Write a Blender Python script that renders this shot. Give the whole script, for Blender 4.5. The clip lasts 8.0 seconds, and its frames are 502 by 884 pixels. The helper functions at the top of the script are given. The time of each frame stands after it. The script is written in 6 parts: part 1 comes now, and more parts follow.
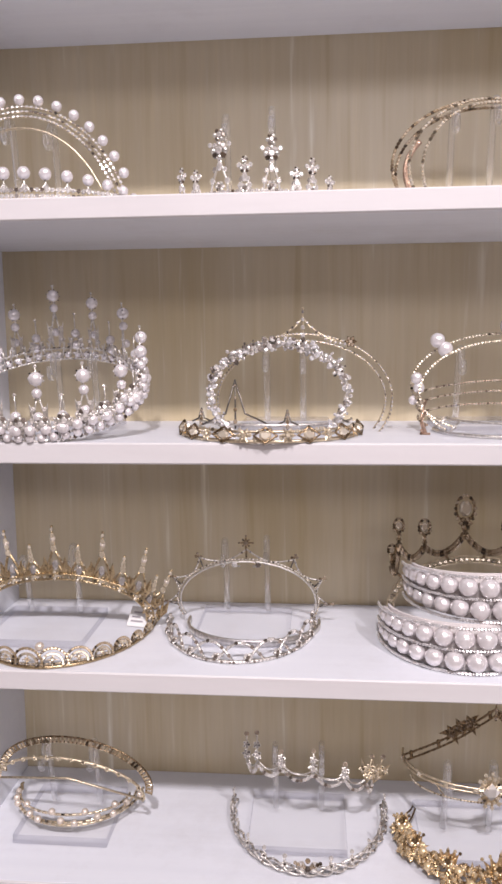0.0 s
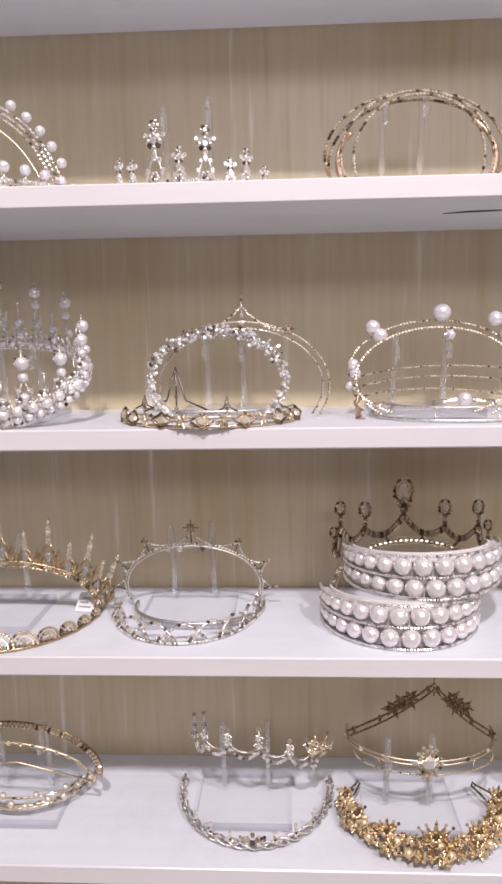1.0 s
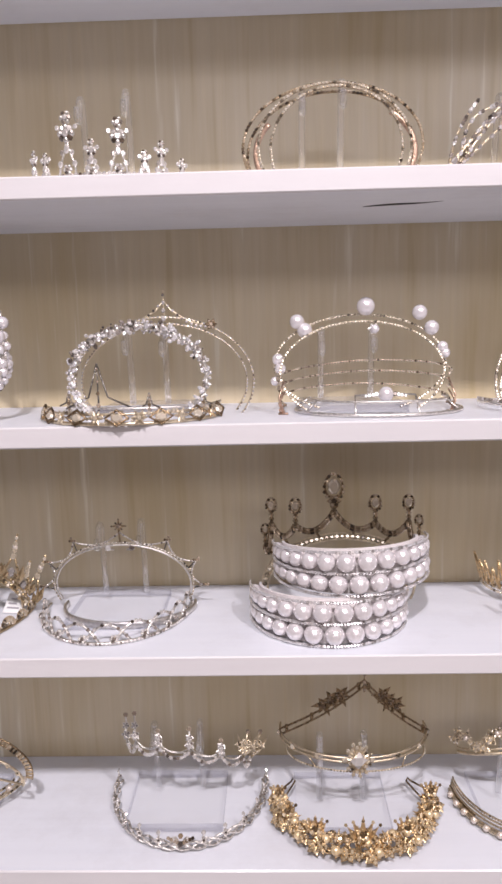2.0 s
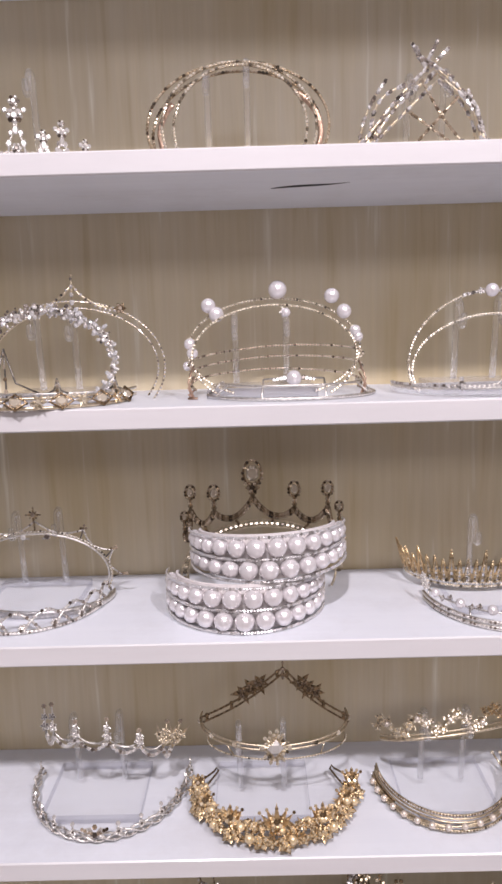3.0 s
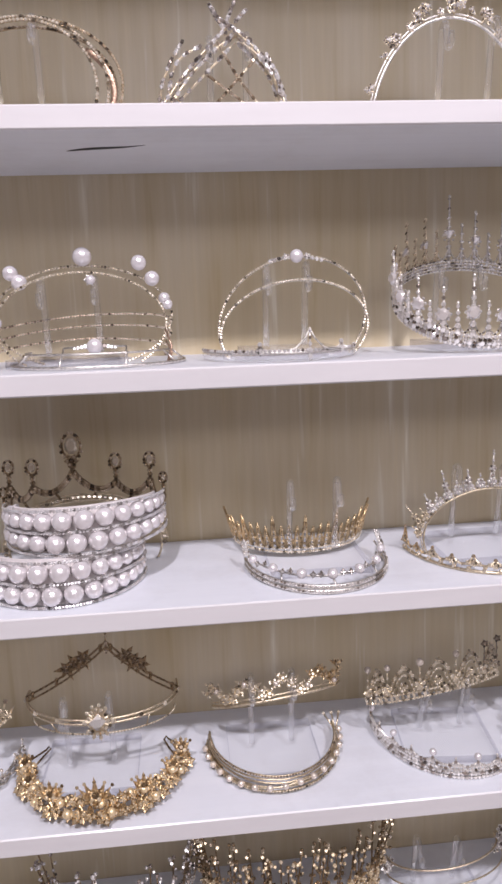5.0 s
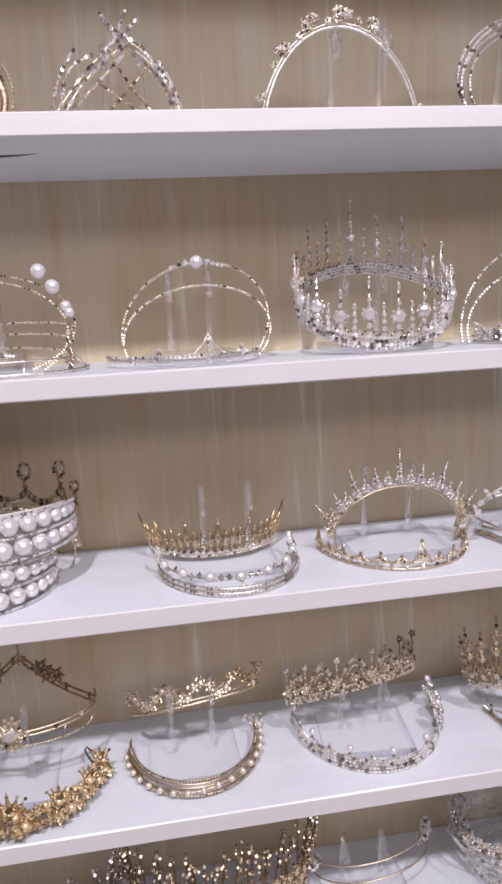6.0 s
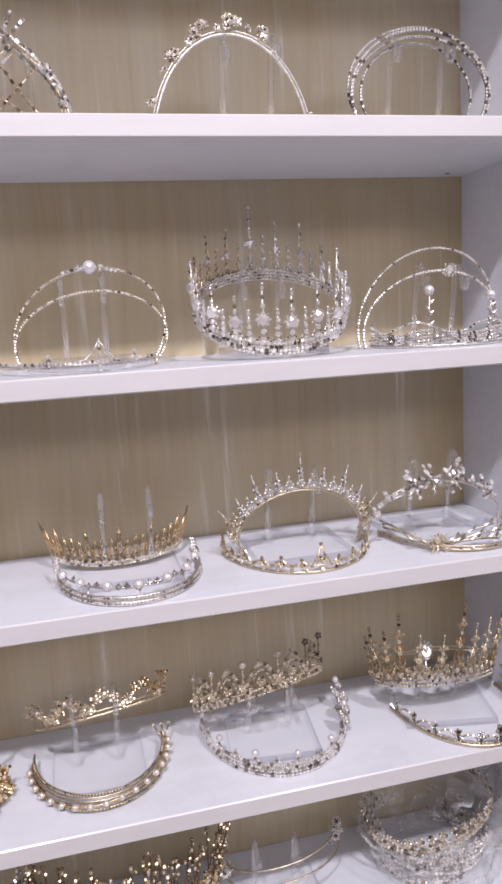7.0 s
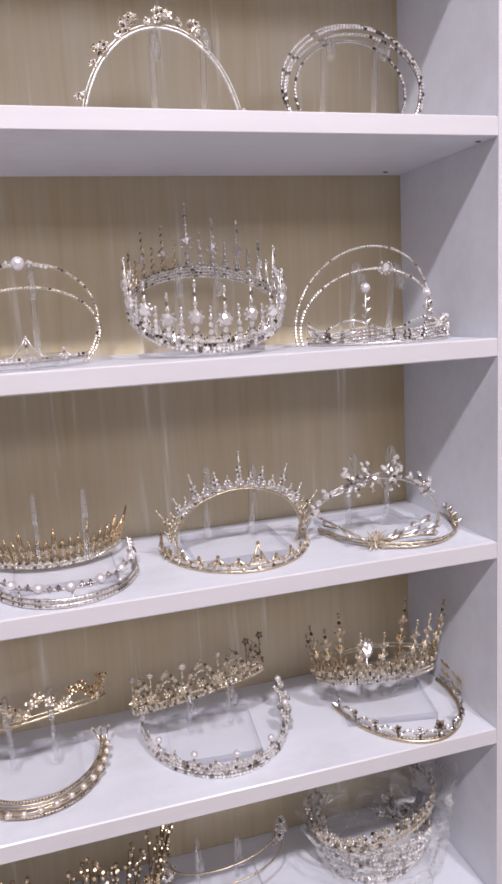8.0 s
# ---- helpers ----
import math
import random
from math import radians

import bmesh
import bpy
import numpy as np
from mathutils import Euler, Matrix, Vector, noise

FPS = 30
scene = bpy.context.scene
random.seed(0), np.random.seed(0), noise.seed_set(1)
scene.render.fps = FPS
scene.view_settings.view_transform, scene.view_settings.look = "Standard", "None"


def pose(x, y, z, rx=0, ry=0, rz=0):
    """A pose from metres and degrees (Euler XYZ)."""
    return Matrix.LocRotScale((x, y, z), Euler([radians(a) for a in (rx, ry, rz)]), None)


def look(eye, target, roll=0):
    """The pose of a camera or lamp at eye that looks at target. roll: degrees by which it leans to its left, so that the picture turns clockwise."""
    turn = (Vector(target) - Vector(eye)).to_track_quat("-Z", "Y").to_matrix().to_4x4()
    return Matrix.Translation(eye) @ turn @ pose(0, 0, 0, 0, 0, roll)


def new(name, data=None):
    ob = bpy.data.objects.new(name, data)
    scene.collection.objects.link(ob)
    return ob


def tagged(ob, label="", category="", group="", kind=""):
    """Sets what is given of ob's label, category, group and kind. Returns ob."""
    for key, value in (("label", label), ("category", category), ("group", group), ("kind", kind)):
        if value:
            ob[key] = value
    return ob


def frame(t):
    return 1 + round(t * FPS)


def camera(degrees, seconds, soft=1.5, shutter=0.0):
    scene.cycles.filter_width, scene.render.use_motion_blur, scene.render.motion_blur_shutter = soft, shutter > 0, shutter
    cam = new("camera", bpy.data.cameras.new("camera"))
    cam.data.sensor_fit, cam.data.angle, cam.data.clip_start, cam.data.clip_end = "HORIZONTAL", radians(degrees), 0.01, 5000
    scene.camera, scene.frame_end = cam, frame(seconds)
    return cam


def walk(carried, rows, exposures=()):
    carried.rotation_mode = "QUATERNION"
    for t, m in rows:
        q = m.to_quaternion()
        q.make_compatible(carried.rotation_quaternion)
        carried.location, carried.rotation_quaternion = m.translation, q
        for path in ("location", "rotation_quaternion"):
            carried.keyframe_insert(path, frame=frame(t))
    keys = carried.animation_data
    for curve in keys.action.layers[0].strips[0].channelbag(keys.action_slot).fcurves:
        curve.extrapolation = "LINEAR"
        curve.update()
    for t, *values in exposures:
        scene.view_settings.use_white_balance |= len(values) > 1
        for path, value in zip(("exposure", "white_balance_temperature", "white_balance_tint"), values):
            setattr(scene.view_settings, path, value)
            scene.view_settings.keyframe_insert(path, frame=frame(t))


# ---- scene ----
cam = camera(37.41, 8.0, soft=2.7)
ROWS = [
    (0, 0.8960, -0.5954, 1.3978, 4.838, -7.322, 0.518),
    (0.5, 0.9134, -0.5997, 1.3960, 3.417, -8.210, 0.731),
    (1, 0.9282, -0.6081, 1.3932, 2.820, -7.932, 0.916),
    (2.5, 1.0152, -0.5937, 1.3876, 0.887, -8.359, 1.431),
    (3, 1.0477, -0.5913, 1.3783, 0.206, -8.510, 1.537),
    (3.5, 1.0824, -0.5843, 1.3703, -1.538, -9.391, 1.581),
    (4, 1.0996, -0.5879, 1.3693, -3.045, -9.436, 1.270),
    (4.5, 1.1250, -0.5887, 1.3657, -4.343, -10.131, 1.461),
    (6, 1.1946, -0.6011, 1.3610, -9.279, -9.848, 3.157),
    (6.5, 1.2172, -0.6051, 1.3592, -11.698, -9.665, 3.285),
    (7, 1.2329, -0.6072, 1.3599, -13.937, -9.759, 3.232),
    (7.5, 1.2482, -0.6114, 1.3588, -15.291, -9.944, 3.297),
    (8, 1.2599, -0.6090, 1.3567, -16.690, -9.954, 3.144),
]
walk(cam, [(t, pose(x, y, z, 90 + pitch, roll, yaw)) for t, x, y, z, yaw, pitch, roll in ROWS],
     exposures=[(0.0, 0.14, 6480, 12), (2.5, 0.12, 6350, 12), (4.0, 0.0, 6250, 12), (6.0, 0.0, 6150, 13), (8.0, 0.02, 6150, 13)])

# ---- light: ceiling downlights in front of the cabinet, and a fill lamp ----
world = bpy.data.worlds.new("world")
scene.world = world
world.use_nodes = True
world.node_tree.nodes["Background"].inputs[0].default_value = (0.9, 0.92, 1.0, 1)
world.node_tree.nodes["Background"].inputs[1].default_value = 0.05
LAMPS = [(0.86, -1.51, 2.93), (1.95, -1.51, 2.93)]
WATTS = [38, 25]
for (lx, ly, lz), watts in zip(LAMPS, WATTS):
    data = bpy.data.lights.new("downlight_lamp", "AREA")
    data.shape, data.size, data.energy, data.color = "DISK", 0.13, watts, (1.0, 0.928, 0.955)
    ob = new("downlight_lamp", data)
    ob.matrix_world = look((lx, ly, lz - 0.03), (1.1 * 0.6 + lx * 0.4, 0.0, 1.2))
# a long unseen fill lamp further back in the shop, added to brighten bays
data = bpy.data.lights.new("added_fill_lamp", "AREA")
data.shape, data.size, data.size_y, data.energy, data.color = "RECTANGLE", 3.4, 1.0, 55, (1.0, 0.93, 0.95)
ob = new("added_fill_lamp", data)
ob.matrix_world = look((2.1, -3.7, 2.90), (1.7, -1.0, 0.9))


# ---- materials ----
def mat(name, color, rough=0.5, metal=0.0, **kw):
    m = bpy.data.materials.new(name)
    m.use_nodes = True
    b = m.node_tree.nodes["Principled BSDF"]
    b.inputs["Base Color"].default_value = (*color, 1)
    b.inputs["Roughness"].default_value = rough
    b.inputs["Metallic"].default_value = metal
    for k, v in kw.items():
        b.inputs[k.replace("_", " ")].default_value = v
    return m


def link(m, a, out, b, inp):
    m.node_tree.links.new(a.outputs[out], b.inputs[inp])


def node(m, kind, **kw):
    n = m.node_tree.nodes.new(kind)
    for k, v in kw.items():
        n.inputs[k].default_value = v
    return n


def coords(m, scale):
    tc = node(m, "ShaderNodeTexCoord")
    mp = node(m, "ShaderNodeMapping")
    mp.inputs["Scale"].default_value = scale
    link(m, tc, "Object", mp, "Vector")
    return mp


def ramp(m, src, out, stops):
    r = node(m, "ShaderNodeValToRGB")
    while len(r.color_ramp.elements) < len(stops):
        r.color_ramp.elements.new(0.5)
    for e, (p, c) in zip(r.color_ramp.elements, stops):
        e.position, e.color = p, (*c, 1)
    link(m, src, out, r, "Fac")
    return r


def mottled(m, c1, c2, scale, rough=(0.3, 0.5), bump=0.0, detail=5):
    """Colour, roughness and relief that vary by noise at real size."""
    b = m.node_tree.nodes["Principled BSDF"]
    mp = coords(m, scale)
    nz = node(m, "ShaderNodeTexNoise", Scale=1.0, Detail=detail, Roughness=0.6)
    link(m, mp, "Vector", nz, "Vector")
    r = ramp(m, nz, "Fac", [(0.3, c1), (0.7, c2)])
    link(m, r, "Color", b, "Base Color")
    mr = node(m, "ShaderNodeMapRange")
    mr.inputs["To Min"].default_value, mr.inputs["To Max"].default_value = rough
    link(m, nz, "Fac", mr, "Value")
    link(m, mr, "Result", b, "Roughness")
    if bump:
        bp = node(m, "ShaderNodeBump", Strength=bump, Distance=0.001)
        link(m, nz, "Fac", bp, "Height")
        link(m, bp, "Normal", b, "Normal")
    return m


def laminate():
    """White melamine board: faint long grain, fine scuffs."""
    m = mat("white_laminate", (0.8, 0.78, 0.8), 0.4, Coat_Weight=0.15, Coat_Roughness=0.25)
    b = m.node_tree.nodes["Principled BSDF"]
    mp = coords(m, (2.0, 90.0, 90.0))
    nz = node(m, "ShaderNodeTexNoise", Scale=1.0, Detail=4, Roughness=0.6)
    link(m, mp, "Vector", nz, "Vector")
    mp2 = coords(m, (9.0, 9.0, 9.0))
    n2 = node(m, "ShaderNodeTexNoise", Scale=1.0, Detail=6, Roughness=0.7)
    link(m, mp2, "Vector", n2, "Vector")
    r1 = ramp(m, nz, "Fac", [(0.3, (0.705, 0.72, 0.775)), (0.7, (0.74, 0.755, 0.805))])
    r2 = ramp(m, n2, "Fac", [(0.28, (0.90, 0.89, 0.88)), (0.5, (1, 1, 1))])
    mx = node(m, "ShaderNodeMixRGB")
    mx.blend_type = "MULTIPLY"
    mx.inputs[0].default_value = 1.0
    link(m, r1, "Color", mx, 1)
    link(m, r2, "Color", mx, 2)
    link(m, mx, "Color", b, "Base Color")
    bp = node(m, "ShaderNodeBump", Strength=0.06, Distance=0.0006)
    link(m, nz, "Fac", bp, "Height")
    link(m, bp, "Normal", b, "Normal")
    return m


def backboard():
    """Silky wallcovering: beige with fine vertical threads, some gold, some pale, and a soft sheen."""
    m = mat("silk_wallcovering", (0.3, 0.25, 0.18), 0.38, Coat_Weight=0.5, Coat_Roughness=0.24)
    b = m.node_tree.nodes["Principled BSDF"]
    mp = coords(m, (150.0, 1.0, 7.0))
    fine = node(m, "ShaderNodeTexNoise", Scale=1.0, Detail=3, Roughness=0.6)
    link(m, mp, "Vector", fine, "Vector")
    mp2 = coords(m, (70.0, 1.0, 3.6))
    wide = node(m, "ShaderNodeTexNoise", Scale=1.0, Detail=3, Roughness=0.6)
    link(m, mp2, "Vector", wide, "Vector")
    mp3 = coords(m, (7.0, 1.0, 2.2))
    broad = node(m, "ShaderNodeTexNoise", Scale=1.0, Detail=3, Roughness=0.55)
    link(m, mp3, "Vector", broad, "Vector")
    c1 = ramp(m, wide, "Fac", [(0.28, (0.50, 0.405, 0.25)), (0.42, (0.555, 0.466, 0.31)), (0.62, (0.565, 0.483, 0.335)), (0.69, (0.66, 0.60, 0.47)), (0.76, (0.84, 0.79, 0.68))])
    c2 = ramp(m, fine, "Fac", [(0.30, (0.95, 0.94, 0.92)), (0.55, (1, 1, 1)), (0.72, (1.05, 1.05, 1.04))])
    c3 = ramp(m, broad, "Fac", [(0.34, (0.90, 0.86, 0.76)), (0.52, (1, 1, 1)), (0.68, (1.05, 1.06, 1.08))])
    src = c1
    for c in (c2, c3):
        mx = node(m, "ShaderNodeMixRGB")
        mx.blend_type = "MULTIPLY"
        mx.inputs[0].default_value = 1.0
        link(m, src, "Color", mx, 1)
        link(m, c, "Color", mx, 2)
        src = mx
    link(m, src, "Color", b, "Base Color")
    mr = node(m, "ShaderNodeMapRange")
    mr.inputs["To Min"].default_value, mr.inputs["To Max"].default_value = 0.28, 0.55
    link(m, wide, "Fac", mr, "Value")
    link(m, mr, "Result", b, "Roughness")
    bp = node(m, "ShaderNodeBump", Strength=0.05, Distance=0.0008)
    link(m, fine, "Fac", bp, "Height")
    link(m, bp, "Normal", b, "Normal")
    return m


def metal(name, c, rough):
    m = mat(name, c, rough, 1.0)
    return mottled(m, tuple(v * 0.55 for v in c), c, (420, 420, 420), (rough * 0.6, rough * 1.5), 0.4, 3)


def stones(name, c, tint):
    """Foil-backed cut stones: each one bright or dark by its own chance."""
    m = mat(name, c, 0.10, 0.6, Coat_Weight=0.8, Coat_Roughness=0.04)
    b = m.node_tree.nodes["Principled BSDF"]
    g = node(m, "ShaderNodeNewGeometry")
    r = ramp(m, g, "Random Per Island", [(0.0, tuple(v * 0.14 for v in tint)), (0.18, tuple(v * 0.5 for v in tint)), (0.36, tuple(v * 0.8 for v in c)), (1.0, tuple(min(0.95, 0.55 * v + 0.36 * v ** 0.5 + 0.06) for v in c))])
    link(m, r, "Color", b, "Base Color")
    return m


def clear(name, amount, rough, tint=(1, 1, 1), through_share=1.0):
    """Clear plastic: part refracting, part simply see-through, with its gloss."""
    m = bpy.data.materials.new(name)
    m.use_nodes = True
    b = m.node_tree.nodes["Principled BSDF"]
    b.inputs["Base Color"].default_value = (*tint, 1)
    b.inputs["Roughness"].default_value = rough
    b.inputs["IOR"].default_value = 1.47
    b.inputs["Transmission Weight"].default_value = through_share
    tr = node(m, "ShaderNodeBsdfTransparent")
    tr.inputs[0].default_value = (0.97, 0.97, 0.98, 1)
    mx = node(m, "ShaderNodeMixShader")
    mx.inputs[0].default_value = amount
    link(m, tr, 0, mx, 1)
    link(m, b, 0, mx, 2)
    link(m, mx, 0, m.node_tree.nodes["Material Output"], 0)
    return m


def film_plastic():
    """Thin crinkled bag film: mostly see-through, milky, glossy."""
    m = mat("bag_film", (0.92, 0.91, 0.90), 0.08, 0.0, Coat_Weight=0.6, Coat_Roughness=0.08)
    b = m.node_tree.nodes["Principled BSDF"]
    mp = coords(m, (34, 34, 90))
    nz = node(m, "ShaderNodeTexNoise", Scale=1.0, Detail=2, Roughness=0.5, Distortion=1.2)
    link(m, mp, "Vector", nz, "Vector")
    bp = node(m, "ShaderNodeBump", Strength=0.6, Distance=0.004)
    link(m, nz, "Fac", bp, "Height")
    link(m, bp, "Normal", b, "Normal")
    mr = node(m, "ShaderNodeMapRange")
    mr.inputs["From Min"].default_value, mr.inputs["From Max"].default_value = 0.4, 0.7
    mr.inputs["To Min"].default_value, mr.inputs["To Max"].default_value = 0.07, 0.36
    link(m, nz, "Fac", mr, "Value")
    link(m, mr, "Result", b, "Alpha")
    return m


WHITE = laminate()
# Darker, warmer laminate for board fronts: less light on them, put into the colour.
DIMMED_FRONT = mottled(mat("dimmed_front_laminate", (0.63, 0.60, 0.61), 0.35, Coat_Weight=0.2, Coat_Roughness=0.2), (0.60, 0.575, 0.585), (0.64, 0.615, 0.625), (6, 60, 60), (0.3, 0.42), 0.04)
BACK = backboard()
SILVER = metal("silver_metal", (0.93, 0.885, 0.83), 0.36)
PALE = metal("pale_gold_metal", (0.88, 0.75, 0.55), 0.33)
GOLD = metal("gold_metal", (0.82, 0.60, 0.34), 0.30)
OLDGOLD = metal("antique_gold_metal", (0.62, 0.47, 0.28), 0.28)
BRONZE = metal("antique_bronze_metal", (0.34, 0.24, 0.14), 0.26)
DARK = metal("dark_pewter_metal", (0.22, 0.20, 0.18), 0.3)
ROSE = metal("rose_gold_metal", (0.68, 0.47, 0.35), 0.32)
CRYSTAL = stones("crystal_stones", (0.93, 0.885, 0.845), (0.62, 0.50, 0.42))
CHAMPAGNE = stones("champagne_stones", (0.80, 0.69, 0.52), (0.48, 0.38, 0.26))
SMOKY = stones("smoky_stones", (0.52, 0.39, 0.26), (0.34, 0.22, 0.12))
SPARK = stones("dark_sparkle_stones", (0.90, 0.845, 0.79), (0.34, 0.24, 0.17))
AGED = stones("aged_gold_stones", (0.64, 0.49, 0.31), (0.20, 0.13, 0.07))
BRIGHT = stones("clear_stones", (0.93, 0.91, 0.92), (1.6, 1.5, 1.45))
PEARLGOLD = mottled(mat("gold_pearl", (0.80, 0.62, 0.38), 0.3, 0.5, Coat_Weight=0.7, Coat_Roughness=0.1), (0.74, 0.55, 0.30), (0.86, 0.70, 0.46), (2.0, 2.0, 2.0), (0.26, 0.36))
AMBER = stones("amber_stones", (0.88, 0.70, 0.44), (0.56, 0.36, 0.17))
PEARL = mottled(mat("pearl", (0.8, 0.75, 0.75), 0.3, 0.42, Coat_Weight=0.8, Coat_Roughness=0.08), (0.75, 0.705, 0.715), (0.83, 0.79, 0.80), (2.0, 2.0, 2.0), (0.16, 0.24))
CREAM = mottled(mat("cream_pearl", (0.84, 0.74, 0.66), 0.3, 0.45, Coat_Weight=0.6, Coat_Roughness=0.10), (0.68, 0.58, 0.49), (0.78, 0.70, 0.62), (2.0, 2.0, 2.0), (0.20, 0.28))
ACRYLIC = clear("clear_acrylic", 0.26, 0.06, through_share=0.88)


def plate(name, tint, share):
    """Thick clear plate: see-through with a share of gloss."""
    m = bpy.data.materials.new(name)
    m.use_nodes = True
    tr = node(m, "ShaderNodeBsdfTransparent")
    tr.inputs[0].default_value = tint
    gl = node(m, "ShaderNodeBsdfGlossy", Roughness=0.04)
    mx = node(m, "ShaderNodeMixShader")
    mx.inputs[0].default_value = share
    link(m, tr, 0, mx, 1)
    link(m, gl, 0, mx, 2)
    link(m, mx, 0, m.node_tree.nodes["Material Output"], 0)
    return m


PLATE = plate("clear_acrylic_plate", (1.0, 1.0, 1.0, 1), 0.02)
PLATE_EDGE = plate("clear_acrylic_edge", (0.80, 0.80, 0.84, 1), 0.16)
FROST = clear("clear_band_plastic", 0.45, 0.12)
FABRIC = mottled(mat("ivory_fabric", (0.72, 0.67, 0.66), 0.8), (0.66, 0.61, 0.60), (0.78, 0.73, 0.72), (300, 300, 300), (0.7, 0.9), 0.3)
FILM = film_plastic()
WALLPAINT = mottled(mat("wall_paint", (0.5, 0.46, 0.43), 0.8), (0.50, 0.465, 0.44), (0.56, 0.525, 0.50), (6, 6, 6), (0.7, 0.9), 0.05)
FLOORTILE = mottled(mat("floor_tile", (0.5, 0.47, 0.44), 0.3), (0.50, 0.47, 0.45), (0.60, 0.57, 0.55), (8, 8, 8), (0.2, 0.4))
LAMPRIM = mat("lamp_rim", (0.8, 0.8, 0.8), 0.4)
SCRATCH = mottled(mat("black_chip", (0.012, 0.011, 0.011), 0.7), (0.008, 0.008, 0.008), (0.03, 0.028, 0.026), (400, 400, 400), (0.6, 0.9))
TAG = mottled(mat("paper_tag", (0.75, 0.74, 0.73), 0.7), (0.72, 0.71, 0.70), (0.80, 0.79, 0.78), (300, 300, 300), (0.6, 0.8))
INK = mat("tag_ink", (0.34, 0.32, 0.34), 0.7)


# ---- mesh helpers ----
def vec(*p):
    return np.array(p, float)


def unit(v):
    return v / (np.linalg.norm(v) + 1e-12)


UP = vec(0, 0, 1)


class Geo:
    """Collects vertices and faces, each face with a material slot and a shading."""

    def __init__(self):
        self.v, self.f, self.m, self.s = [], [], [], []

    def add(self, verts, faces, m=0, smooth=True):
        k = len(self.v)
        self.v.extend(tuple(map(float, p)) for p in verts)
        for f in faces:
            self.f.append(tuple(i + k for i in f))
            self.m.append(m)
            self.s.append(smooth)

    def tube(self, pts, r, n=6, closed=False, m=0, flat=1.0):
        """A wire along pts; r is a number or one radius a point; flat squeezes it across."""
        pts = [np.asarray(p, float) for p in pts]
        k = len(pts)
        rs = r if hasattr(r, "__len__") else [r] * k
        verts, faces, side = [], [], None
        for i in range(k):
            a = pts[(i - 1) % k] if closed or i > 0 else pts[i]
            b = pts[(i + 1) % k] if closed or i < k - 1 else pts[i]
            t = unit(b - a)
            if side is None:
                side = unit(np.cross(t, UP if abs(t[2]) < 0.9 else vec(1, 0, 0)))
            side = unit(side - t * side.dot(t))
            other = np.cross(t, side)
            for j in range(n):
                w = 2 * math.pi * j / n
                verts.append(pts[i] + rs[i] * (math.cos(w) * side * flat + math.sin(w) * other))
        for i in range(k if closed else k - 1):
            for j in range(n):
                a, b = i * n + j, i * n + (j + 1) % n
                c, d = ((i + 1) % k) * n + (j + 1) % n, ((i + 1) % k) * n + j
                faces.append((a, d, c, b))
        if not closed:
            faces.append(tuple(range(n)))
            faces.append(tuple(reversed(range((k - 1) * n, k * n))))
        self.add(verts, faces, m)

    def ball(self, c, r, m=0, seg=8, rings=5, stretch=None):
        """A round bead; stretch is (axis, factor)."""
        verts = [vec(0, 0, 1)]
        for i in range(1, rings):
            a = math.pi * i / rings
            verts += [vec(math.sin(a) * math.cos(2 * math.pi * j / seg), math.sin(a) * math.sin(2 * math.pi * j / seg), math.cos(a)) for j in range(seg)]
        verts.append(vec(0, 0, -1))
        last = len(verts) - 1
        faces = [(0, 1 + j, 1 + (j + 1) % seg) for j in range(seg)]
        for i in range(rings - 2):
            for j in range(seg):
                a, b = 1 + i * seg + j, 1 + i * seg + (j + 1) % seg
                faces.append((a, a + seg, b + seg, b))
        k = 1 + (rings - 2) * seg
        faces += [(last, k + (j + 1) % seg, k + j) for j in range(seg)]
        out = []
        for v in verts:
            if stretch:
                ax, f = stretch
                v = v + ax * v.dot(ax) * (f - 1)
            out.append(np.asarray(c) + r * v)
        self.add(out, faces, m)

    def gem(self, c, r, axis=(0, -1, 0), m=1, n=6, tall=1.0, along=None):
        """A cut stone: table, crown and pointed back, flat facets; tall stretches it along a direction."""
        ax = unit(np.asarray(axis, float))
        s = np.asarray(along, float) if along is not None else (UP if abs(ax[2]) < 0.9 else vec(1, 0, 0))
        s = unit(s - ax * s.dot(ax))
        o = np.cross(ax, s)
        c = np.asarray(c, float)
        verts = []
        for rad, h, ph in ((0.62, 0.42, 0.0), (1.0, 0.0, 0.5)):
            for j in range(n):
                w = 2 * math.pi * (j + ph) / n
                verts.append(c + r * (rad * (math.cos(w) * s * tall + math.sin(w) * o) + h * ax))
        verts.append(c - ax * r * 0.7)
        faces = [tuple(range(n))]
        for j in range(n):
            k = (j + 1) % n
            faces += [(j, n + j, k), (k, n + j, n + k), (n + j, 2 * n, n + k)]
        self.add(verts, [tuple(reversed(f)) for f in faces], m, False)

    def leaf(self, base, tip, width, out, m=0, thick=0.25):
        """A pointed leaf or petal with a ridge, closed at the back."""
        base, tip = np.asarray(base, float), np.asarray(tip, float)
        d = tip - base
        s = unit(np.cross(d, out)) * width / 2
        mid = base + d * 0.45
        o = unit(np.asarray(out, float)) * width * thick
        self.add([base, mid + s, tip, mid - s, mid + o, mid - o * 0.6],
                 [(0, 1, 4), (1, 2, 4), (2, 3, 4), (3, 0, 4), (1, 0, 5), (2, 1, 5), (3, 2, 5), (0, 3, 5)], m, False)

